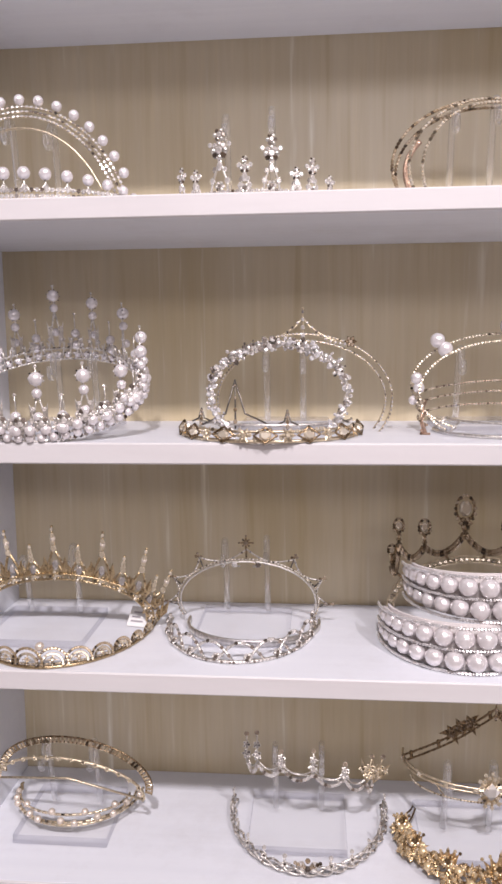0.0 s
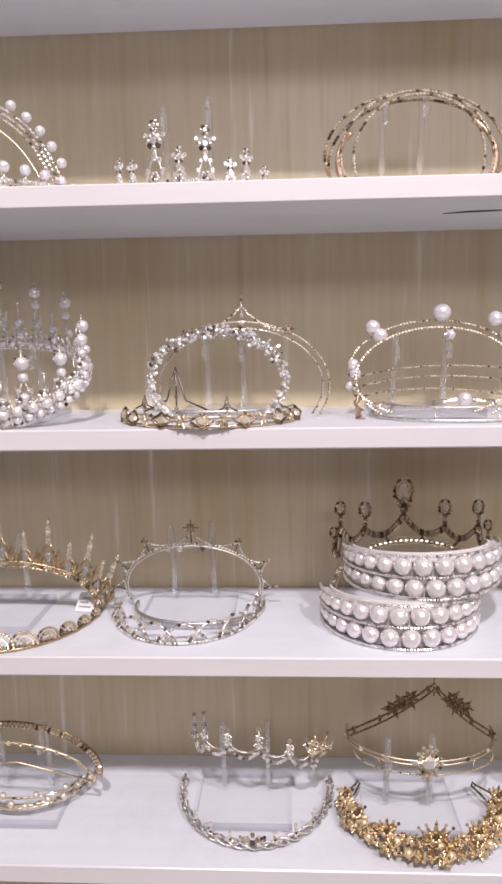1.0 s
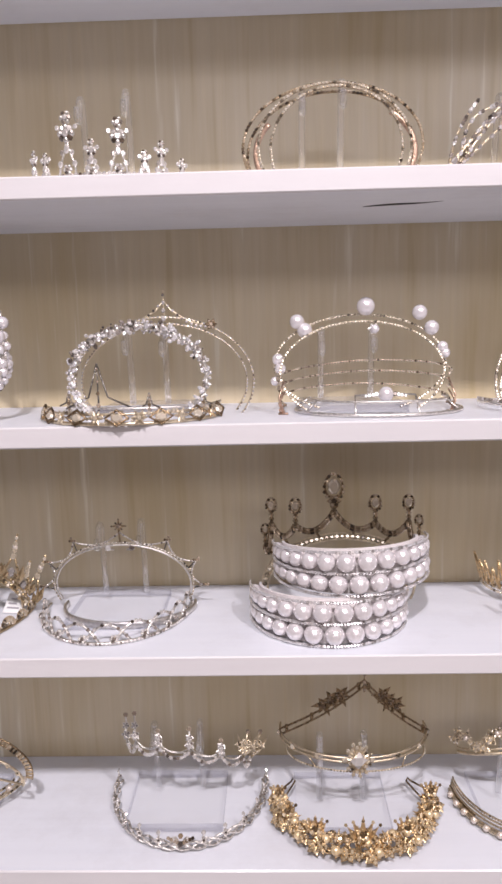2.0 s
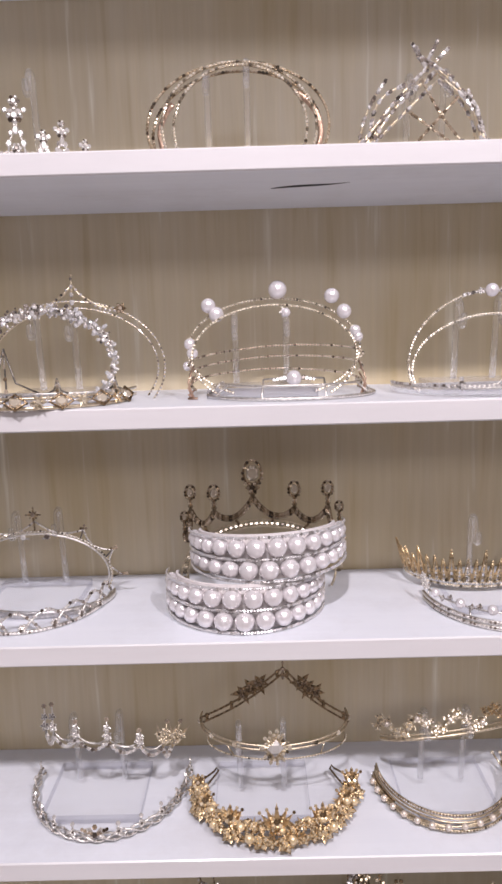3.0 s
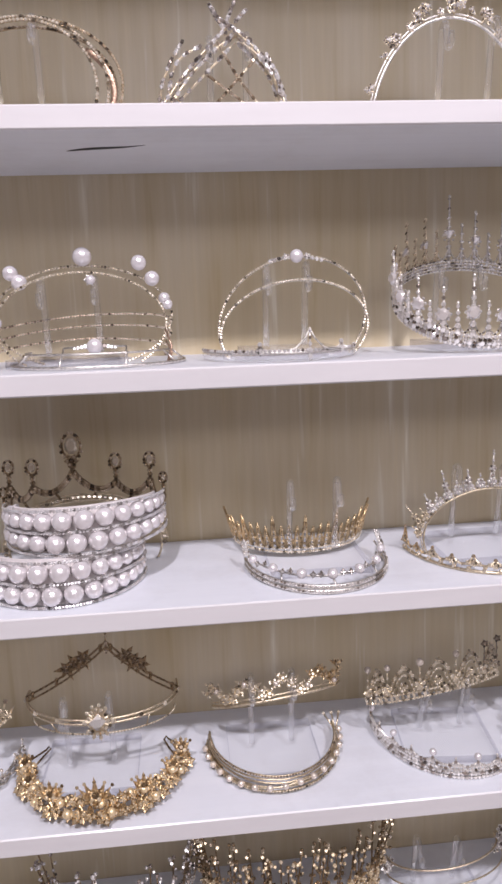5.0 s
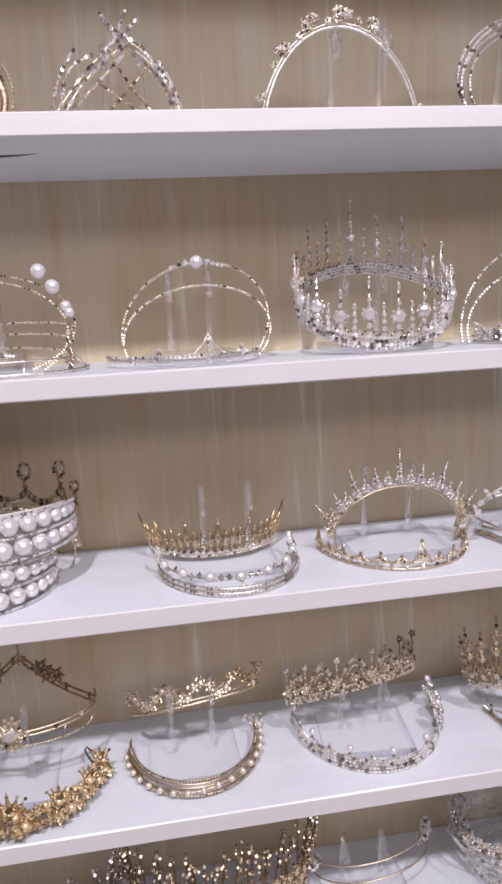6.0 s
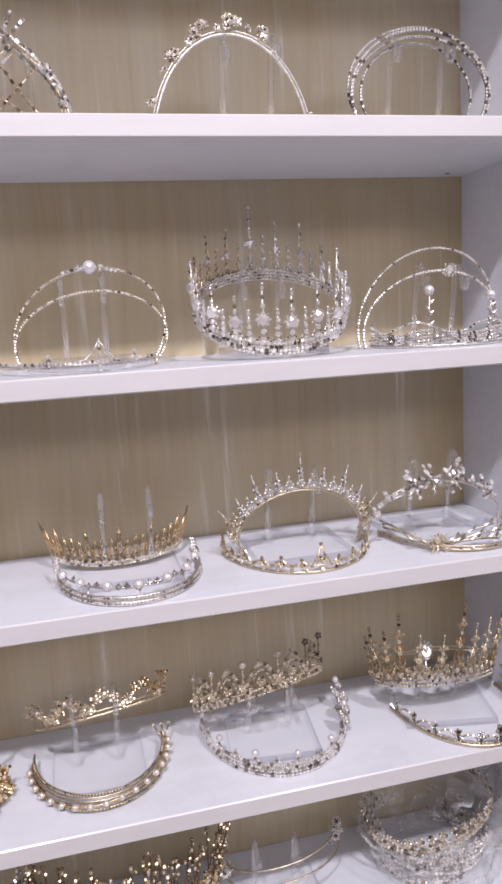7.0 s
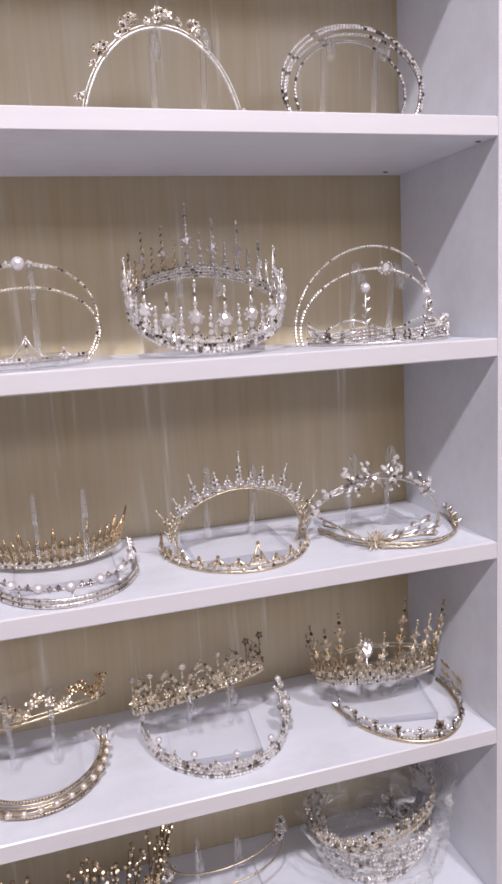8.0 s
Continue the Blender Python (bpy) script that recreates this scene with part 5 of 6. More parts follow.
def starburst_headbands():
    s = SHELF[3]
    rng = random.Random(11)
    arc = standing(1.583, 0.068, 1.183, 0.074, s, 0.052, lean=86)
    t = thing("headband", (1.583, 0.07, s), "clear crystal flower headband hung on a stand", "headband")
    g = Geo()
    g.tube(arc.line(-1, 1, 50), 0.0011, 6)
    g.tube(arc.line(-1, 1, 50, 0.0022), 0.0007, 5)
    part("band", g, [SILVER], t)
    for u, k, r in ((-0.62, 3, 0.006), (-0.42, 4, 0.007), (-0.2, 10, 0.015), (-0.05, 12, 0.017), (0.12, 9, 0.014), (0.25, 4, 0.007), (0.40, 7, 0.010), (0.48, 6, 0.009)):
        p = arc.at(u, 0.003) + vec(0, -0.004, 0)
        g = Geo()
        for i in range(k):
            d = unit(vec(rng.uniform(-1, 1), rng.uniform(-0.6, 0.1), rng.uniform(-0.8, 1)))
            q = p + d * r
            g.tube([p, q], 0.0007, 5)
            g.gem(q, rng.uniform(0.0016, 0.0028), d + vec(0, -0.7, 0), 1, 6, rng.uniform(1, 1.8), d)
            g.leaf(p, p + d * r * 0.8, 0.0036, vec(0, -1, 0), 1)
            g.gem(p + d * r * 0.55 + vec(0, -0.001, 0), 0.0020, d + vec(0, -1, 0), 1, 4, 2.2, d)
        part("crystal_spray", g, [SILVER, CRYSTAL], t)
    g = Geo()
    for x0, x1, z0, z1 in ((1.520, 1.560, 1.166, 1.177), (1.588, 1.606, 1.188, 1.203), (1.580, 1.603, 1.183, 1.198)):
        g.tube([vec(x0, 0.062, z0), vec(x1, 0.060, z1)], 0.0010, 6)
        g.gem(vec(x0 if x0 < 1.55 else x1, 0.060, z0 if x0 < 1.55 else z1), 0.0032, (0, -1, 0.2), 1, 4, 1.4, (1, 0, 0.5))
    part("baguette_twig", g, [SILVER, CRYSTAL], t)
    arc = Arc((1.611, 0.112, s + 0.003), 0.0735, 0.096, 0, 90, yaw=2)
    t = thing("headband", (1.611, 0.015, s), "gold headband with a starburst and leafy twigs", "headband")
    g = Geo()
    g.tube(arc.line(-1, 1, 56), 0.0014, 6)
    g.tube(arc.line(-0.9, 0.9, 56, 0.002, 0.004), 0.0010, 6)
    for u in arc.us(0.011, -1, 1):
        g.gem(arc.at(u, 0.002, 0.003), 0.0018, arc.radial(u) + vec(0, 0, 0.7), 1, 5)
    part("band", g, [PALE, CHAMPAGNE], t)
    c = arc.at(-0.42, 0.003, 0.007)
    g = Geo()
    for i in range(14):
        a = i * 2 * math.pi / 14 + 0.2
        d = unit(vec(math.cos(a), -0.35, math.sin(a) * 0.8 + 0.25))
        g.leaf(c, c + d * (0.017 if i % 2 else 0.011), 0.0024, vec(0, -1, 0.5))
        g.gem(c + d * 0.009, 0.0014, vec(0, -1, 0.5), 1, 5)
    g.gem(c + vec(0, -0.002, 0.002), 0.0034, vec(0, -1, 0.5))
    part("starburst", g, [PALE, CHAMPAGNE], t)
    for u0, u1, lift in ((-0.92, -0.5, 0.004), (-0.98, -0.62, 0.010), (-0.36, 0.1, 0.004), (-0.38, 0.04, 0.020), (-0.34, 0.14, 0.012), (0.5, 0.9, 0.006)):
        g = Geo()
        p, q = arc.at(u0, 0, 0.004 + (lift if u0 < -0.45 else 0)), arc.at(u1, 0, 0.004 + (lift if u1 > -0.45 else 0))
        g.tube([p, (p + q) / 2 + UP * 0.003, q], 0.0011, 6)
        for i in range(6):
            b = p + (q - p) * (i + 0.5) / 6 + UP * 0.002
            g.leaf(b, b + unit(vec((-1) ** i * 0.4 + (1 if u0 > -0.45 else -1) * 0.6, -0.3, 0.5)) * 0.009, 0.0036, vec(0, -0.6, 1))
        tip = q if u0 > -0.45 else p
        g.gem(tip + UP * 0.002, 0.0030, vec(0, -1, 0.6), 1, 4, 1.3, vec(1, 0, 1))
        part("twig", g, [SILVER if lift > 0.009 else PALE, CRYSTAL], t)


gold_crown_pair()
star_tiara()
pearl_stack()
bronze_crown()
gold_spike_comb()
silver_spire_tiara()
starburst_headbands()


# ---- fourth shelf ----
def baguette_headbands():
    s = SHELF[4]
    arc = Arc((0.656, 0.088, 0.966), 0.076, 0.045, 82, 96, roll=-7)
    t = thing("headband", (0.656, 0.09, s), "bronze headband of upright baguette stones hung on a stand", "headband")
    g = Geo()
    g.tube(arc.line(-1, 1, 56, -0.003), 0.0010, 6)
    g.tube(arc.line(-1, 1, 56, 0.003), 0.0010, 6)
    for u in arc.us(0.0042):
        g.gem(arc.at(u) + vec(0, -0.0008, 0), 0.0018, (0, -1, 0.2), 1, 4, 2.6, arc.radial(u))
    part("band", g, [BRONZE, AGED], t)
    arc2 = Arc((0.654, 0.080, 0.962), 0.074, 0.036, 75, 96, roll=-7)
    t2 = thing("headband", (0.654, 0.08, s), "thin gold headband with small set stones hung on a stand", "headband")
    g = Geo()
    g.tube(arc2.line(-1, 1, 56), 0.0014, 6)
    g.tube([arc2.at(-0.98), vec(0.655, 0.070, 0.977), arc2.at(0.98)], 0.0011, 6)
    for u in arc2.us(0.012):
        g.flower(arc2.at(u) + vec(0, -0.001, 0), 0.0030, (0, -1, 0.2), 5)
    part("band", g, [PALE, CHAMPAGNE], t2)
    for k, (cy, b, a, dn, roll) in enumerate(((0.118, 0.040, 0.058, 0.0145, 0), (0.122, 0.056, 0.062, 0.0140, 2), (0.128, 0.066, 0.066, 0.0140, 3))):
        arc = Arc((0.645 + 0.002 * k, cy, s + dn), a, b, 0, 92, roll=0)
        t = thing("headband", (0.645, cy - b, s + 0.012), "slim gold headband with spaced pearls lying flat", "headband", "slim pearl headbands")
        g = Geo()
        g.tube(arc.line(-1, 1, 50), 0.0013, 6)
        for u in arc.us(0.0075):
            g.gem(arc.at(u, 0.001, 0.001), 0.0014, arc.radial(u) + vec(0, 0, 0.8), 1, 4, 1.8, arc.at(u + 0.02) - arc.at(u))
        part("band", g, [PALE, CHAMPAGNE], t)
        for i in range(5):
            u = -0.72 + 0.36 * i + 0.12 * (k - 1)
            pearl(t, arc.at(u, 0.0015, 0.0032), 0.0036, True)


def scroll_tiara():
    s = SHELF[4]
    arc = Arc((0.892, 0.098, 0.974), 0.0625, 0.026, 28, 92, roll=-8)
    t = thing("tiara", (0.892, 0.08, s), "silver and gold tiara of scrolls and droplets hung on a stand", "tiara")
    us = [-0.95, -0.62, -0.30, 0.02, 0.34, 0.66, 0.95]
    g = Geo()
    for i in range(6):
        a, b = arc.at(us[i], 0, 0.002), arc.at(us[i + 1], 0, 0.002)
        scallop(g, a, b, 0.009, 0.0014, UP, 9, (0, -1, 0.3))
        scallop(g, a + UP * 0.004, b + UP * 0.004, 0.007, 0.0008, UP, 0)
    g.tube([arc.at(u_, -0.004, 0.0) for u_ in np.linspace(-1, 1, 30)], 0.0010, 5)
    for u_ in (-0.95, -0.30, 0.34, 0.95):
        g.tube([arc.at(u_, -0.004, 0.0), arc.at(u_, 0, 0.002)], 0.0010, 5)
    part("scroll_band", g, [SILVER, CRYSTAL], t)
    for i, u in enumerate(us):
        warm = u > 0.5
        p = arc.at(u, 0.001, 0.002)
        h = (0.030, 0.033, 0.018, 0.024, 0.016, 0.028, 0.030)[i]
        up = unit(UP + arc.x * 0.5 * max(0, u - 0.3))
        g = Geo()
        g.flower(p + up * h * 0.3, 0.0055, (0.2 * u, -1, 0.2), 5)
        g.flower(p + up * h * 0.62, 0.0045, (0.2 * u, -1, 0.3), 5, turn=0.6)
        g.tube([p, p + up * h], 0.0009, 5)
        g.gem(p + up * h, 0.0027, (0, -1, 0.2), 2, 6)
        if warm:
            for d in (-1, 1):
                g.leaf(p, p + up * h * 0.9 + arc.x * d * 0.010, 0.006, (0, -1, 0.3))
                g.flower(p + up * h * 0.5 + arc.x * d * 0.006, 0.0045, (0, -1, 0.2), 5)
        part("ornament", g, [PALE if warm else SILVER, CHAMPAGNE if warm else CRYSTAL, SMOKY], t)
    arc = Arc((0.891, 0.122, s + 0.0024), 0.0775, 0.097, 0, 95)
    t = thing("tiara", (0.891, 0.03, s), "silver tiara of twisted crystal vines with a bow", "tiara")
    for ph in (0.0, 2.1, 4.2):
        g = Geo()
        pts = [arc.at(-1 + i / 45, 0.003 * math.sin(i * 0.42 + ph), 0.004 + 0.0035 * math.cos(i * 0.42 + ph)) for i in range(91)]
        g.tube(pts, 0.0011, 6)
        for q in pts[::3]:
            g.gem(q + vec(0, -0.0008, 0.0008), 0.0016, (0, -0.6, 1), 1, 5)
        part("vine", g, [SILVER, CRYSTAL], t)
    for i, u in enumerate(np.linspace(-0.98, 0.98, 13)):
        g = Geo()
        o = arc.radial(u) + vec(0, 0, 0.7)
        p = arc.at(u, 0.001, 0.008)
        if i == 6:
            for d in (-1, 1):
                g.leaf(p, p + arc.x * d * 0.013 + UP * 0.005, 0.008, o)
                g.leaf(p, p + arc.x * d * 0.010 - UP * 0.004, 0.006, o)
                for j in range(4):
                    g.gem(p + arc.x * d * (0.003 + 0.0028 * j) + UP * 0.0015 * j + vec(0, -0.001, 0.001), 0.0019, o, 2, 5)
            g.gem(p + UP * 0.007, 0.0026, o, 2)
            g.gem(p + vec(0, -0.002, 0), 0.0032, o, 1)
            part("bow", g, [SILVER, CRYSTAL, SMOKY], t)
        else:
            g.tube([p - UP * 0.004, p + UP * 0.007], 0.0008, 5)
            g.flower(p, 0.0042, o, 5)
            g.gem(p + UP * 0.008, 0.0024, o, 1)
            part("finial", g, [SILVER, CRYSTAL], t)


def peaked_bronze():
    s = SHELF[4]
    y = 0.080
    lf, tip, rt = vec(0.985, 0.098, 0.999), vec(1.067, y, 1.0585), vec(1.132, 0.098, 0.997)
    t = thing("tiara", (1.06, y, s), "antique bronze headband rising to a pointed peak with leaf sprigs", "tiara")

    def leg(p, q, bow):
        d = q - p
        n = unit(np.cross(d, vec(0, -1, 0)))
        return [p + d * i / 14 + n * bow * math.sin(math.pi * i / 14) for i in range(15)]
    ring = Arc((1.058, 0.105, 0.992), 0.0735, 0.048, -6, 100)
    for p, bow in ((lf, 0.004), (rt, -0.004)):
        g = Geo()
        a = leg(p, tip, bow)
        b = [q - UP * 0.0045 + vec(0, -0.003, 0) for q in a]
        g.tube(a, 0.0011, 6)
        g.tube(b, 0.0010, 6)
        for i in range(1, 15, 4):
            g.tube([a[i], b[i]], 0.0016, 6)
            g.ball(a[i], 0.0022, 0, 7, 5)
        end = ring.at(-0.93 if p is lf else 0.93)
        g.tube([a[0], end], 0.0012, 6)
        part("leg", g, [BRONZE, SMOKY], t)
        c = p + (tip - p) * 0.62
        for k in range(3):
            g = Geo()
            w = c + (tip - p) * (0.10 * (k - 1))
            for i in range(6):
                d = unit(vec(math.cos(i * 1.05 + k), -0.4, math.sin(i * 1.05 + k)))
                g.leaf(w, w + d * (0.0135 if i % 2 else 0.0105), 0.0050, (0, -1, 0.2))
                g.gem(w + d * 0.004 + vec(0, -0.001, 0), 0.0013, (0, -1, 0.2), 1, 5)
            g.ball(w, 0.0038, 0, 8, 5)
            g.gem(w + vec(0, -0.004, 0), 0.0022, (0, -1, 0.2))
            part("sprig", g, [BRONZE, SMOKY], t)
    g = Geo()
    spike(g, tip - UP * 0.012, UP, 0.020, 0.0020, n=3)
    g.gem(tip - vec(0, 0.002, 0.006), 0.0024, (0, -1, 0.1), 1, 6, 1.4, UP)
    part("finial", g, [BRONZE, SMOKY], t)
    t = thing("headband", (1.058, 0.06, s), "pale gold double-wire headband with a square jewelled cluster", "headband")
    g = Geo()
    for dn in (-0.002, 0.0025):
        g.tube(ring.line(-1, 1, 56, 0, dn + 0.002), 0.0012, 6)
    for u in ring.us(0.026):
        g.gem(ring.at(u, 0.001, 0.003), 0.0026, (0, -1, 0.3), 1, 6)
        g.tube([ring.at(u, 0, -0.001), ring.at(u, 0, 0.005)], 0.0011, 5)
    part("band", g, [PALE, CHAMPAGNE], t)
    c = ring.at(0.0, 0.003, 0.005)
    g = Geo()
    g.gem(c + vec(0, -0.003, 0.001), 0.0075, (0, -1, 0.2), 2, 4, 1.15, vec(1, 0, 1))
    g.ball(c + vec(0, 0.001, 0), 0.0075, 0, 10, 6, (vec(0, 1, 0), 0.4))
    for i in range(22):
        a = i * 2 * math.pi / 22
        r = 0.0098 + 0.0035 * (i % 2)
        q = c + vec(math.cos(a) * r * 0.85, 0, math.sin(a) * r * 1.25)
        g.gem(q, 0.0021, (0.2 * math.cos(a), -1, 0.2), 1, 5)
        g.leaf(c, q + (q - c) * 0.25, 0.0046, (0, -1, 0.2))
    part("jewel", g, [PALE, CHAMPAGNE, CRYSTAL], t)
    low = Arc((1.060, 0.095, 0.979), 0.068, 0.036, -4, 94)
    t = thing("headband", (1.06, 0.06, s), "fine gold chain headband hung on a stand", "headband")
    g = Geo()
    chain(g, low, 0.0012, 0.0030)
    for u in (-0.4, 0.4):
        g.tube([low.at(u), ring.at(u)], 0.0007, 5)
    part("chain", g, [PALE, CHAMPAGNE], t)


def flower_wreath():
    s = SHELF[4]
    rng = random.Random(21)
    arc = Arc((1.057, 0.094, s + 0.004), 0.076, 0.080, 0, 88)
    t = thing("wreath", (1.057, 0.02, s), "gold wreath of flowers, leaves and pearl buds", "tiara")
    g = Geo()
    for ph in (0, 2, 4):
        g.tube([arc.at(-1 + i / 30, 0.002 * math.sin(i * 0.7 + ph), 0.001 + 0.002 * math.cos(i * 0.7 + ph)) for i in range(61)], 0.0012, 6)
    part("band", g, [GOLD], t)
    k = 0
    for u in arc.us(0.0092, -1, 1):
        wide = 1 - 0.45 * abs(u)
        for lane in (-1, 0, 1):
            k += 1
            dr = lane * 0.0085 * wide + rng.uniform(-0.002, 0.002)
            p = arc.at(u + rng.uniform(-0.015, 0.015), dr, 0.004 + 0.010 * wide * (1 - 0.5 * abs(lane)) + rng.uniform(-0.002, 0.003))
            o = unit(arc.radial(u) * (0.3 + 0.5 * lane) + vec(rng.uniform(-0.3, 0.3), -0.4, 0.9))
            g = Geo()
            kind = k % 3
            r = rng.uniform(0.0062, 0.0090) * (0.72 + 0.28 * wide)
            if kind == 2:
                for i in range(7):
                    d = unit(vec(rng.uniform(-1, 1), rng.uniform(-1, 1), rng.uniform(-0.2, 1)))
                    g.leaf(p, p + d * r * 1.45, r * 0.5, o)
                    g.gem(p + d * r * 0.9, 0.0015, o, 1, 5)
                g.bead_flower(p + o * 0.002, 0.0036, o, 6)
                part("leaf_sprig", g, [GOLD, AMBER], t)
            else:
                if kind == 0:
                    g.flower(p, r * 1.05, o, 5, turn=rng.uniform(0, 1.2))
                    g.flower(p + o * 0.0022, r * 0.62, o, 5, turn=rng.uniform(0, 1.2))
                else:
                    g.bead_flower(p, r * 0.70, o, 8, turn=rng.uniform(0, 1.2))
                    for i in range(4):
                        d = unit(vec(rng.uniform(-1, 1), rng.uniform(-1, 0.2), rng.uniform(-0.2, 1)))
                        g.leaf(p, p + d * r * 1.3, r * 0.42, o)
                part("flower", g, [GOLD, AMBER], t)
            if k % 4 == 1:
                pearl(t, p + o * r * 0.45, 0.0028 + 0.0014 * wide, gold=True)
    for u, h in ((-0.38, 0.024), (0.0, 0.034), (0.38, 0.024), (0.7, 0.020), (-0.7, 0.018), (0.95, 0.020), (-0.95, 0.016)):
        g = Geo()
        p = arc.at(u, 0, 0.012)
        for i in range(5):
            d = unit(vec((i - 2) * 0.35, -0.2, 1))
            g.leaf(p, p + d * h * (1.0 - 0.12 * abs(i - 2)), 0.006, (0, -1, 0.4))
            g.gem(p + d * h * 0.8, 0.0018, (0, -1, 0.4), 1, 5)
            g.ball(p + d * h * 0.5, 0.0020, 0, 6, 4)
        g.bead_flower(p + UP * h * 0.35 + vec(0, -0.003, 0), 0.0062, (0, -1, 0.5), 8)
        part("peak", g, [GOLD, AMBER], t)
    for d in (-1, 1):
        p = arc.at(0.97 * d, 0, 0.003)
        g = Geo()
        q = p + vec(-d * 0.016, 0.030, 0.004)
        side = vec(0.0035, 0.001, 0)
        g.tube([p + side, (p + q) / 2 + side * 1.5 + UP * 0.003, q + side * 0.6, q + vec(0, 0.004, 0.001), q - side * 0.6, (p + q) / 2 - side * 1.5 + UP * 0.003, p - side], 0.0010, 6)
        part("comb_loop", g, [BRONZE], t)


def leaf_comb():
    s = SHELF[4]
    rng = random.Random(31)
    arc = Arc((1.232, 0.112, 0.973), 0.066, 0.034, 20, 90, roll=7)
    t = thing("tiara", (1.2235, 0.08, s), "gold leaf and blossom tiara hung on a stand", "tiara")
    g = Geo()
    g.tube(arc.line(-1, 1, 50), 0.0018, 6)
    g.tube(arc.line(-1, 1, 50, 0, 0.004), 0.0009, 6)
    part("band", g, [PALE], t)
    for i, u in enumerate(arc.us(0.0075)):
        p = arc.at(u, 0.001, 0.012 + 0.007 * math.sin(i * 1.3))
        g = Geo()
        o = unit(arc.radial(u) + vec(0, -0.6, 0.4))
        g.flower(p, rng.uniform(0.0058, 0.0078), o, 5, turn=i)
        for j in range(3):
            d = unit(vec(rng.uniform(-1, 1), -0.3, rng.uniform(0.2, 1)))
            g.leaf(p, p + d * rng.uniform(0.008, 0.014), 0.0042, o)
            g.gem(p + d * 0.007, 0.0016, o, 1, 5)
        part("blossom", g, [GOLD if u > 0.35 else PALE, AMBER if u > 0.35 else CHAMPAGNE], t)
        if i % 4 == 2:
            pearl(t, p + o * 0.003, 0.0028, True)
    g = Geo()
    arc = Arc((1.226, 0.112, s + 0.0030), 0.0670, 0.085, 0, 92)
    t = thing("headband", (1.226, 0.03, s), "gold three-wire headband with a row of pearls", "headband")
    for dr, dn in ((0.001, 0.0), (0.0, 0.0035), (-0.0015, 0.007), (-0.002, 0.0105), (-0.003, 0.0135)):
        g = Geo()
        g.tube(arc.line(-1, 1, 56, dr, dn * 0.95 + 0.001), 0.0010, 6)
        if dn in (0.0, 0.0135):
            for u in arc.us(0.0030, -0.9, 0.9):
                g.gem(arc.at(u, dr + 0.001, dn * 0.95 + 0.001), 0.0012, arc.radial(u) + vec(0, 0, 0.8), 1, 5)
        part("wire", g, [PALE, SMOKY if dn > 0.012 else CHAMPAGNE], t)
    g = Geo()
    g.tube(arc.line(-1, -0.62, 20, -0.002, 0.004), 0.0036, 8, flat=0.4)
    part("end_sleeve", g, [BRONZE], t)
    for i, u in enumerate(arc.us(0.0135, -0.95, 0.98)):
        pearl(t, arc.at(u, 0.0030, 0.0035 + 0.0065 * (0.5 + 0.5 * math.tanh(u * 4))), 0.0032, True)
    # the thin wire that carries the pearls across from one edge to the other
    g = Geo()
    g.tube([arc.at(u, 0.0016, 0.0030 + 0.0065 * (0.5 + 0.5 * math.tanh(u * 4))) for u in np.linspace(-0.96, 0.98, 50)], 0.0010, 5)
    part("pearl_wire", g, [PALE], t)
    g = Geo()
    p = arc.at(0.95, 0, 0.006)
    for k in range(3):
        g.tube([p, p + vec(-0.010 + 0.008 * k, 0.012, 0.014)], 0.0009, 5)
        g.gem(p + vec(-0.010 + 0.008 * k, 0.012, 0.014), 0.0020, (0, -1, 0.6))
    part("end_sprig", g, [PALE, CHAMPAGNE], t)


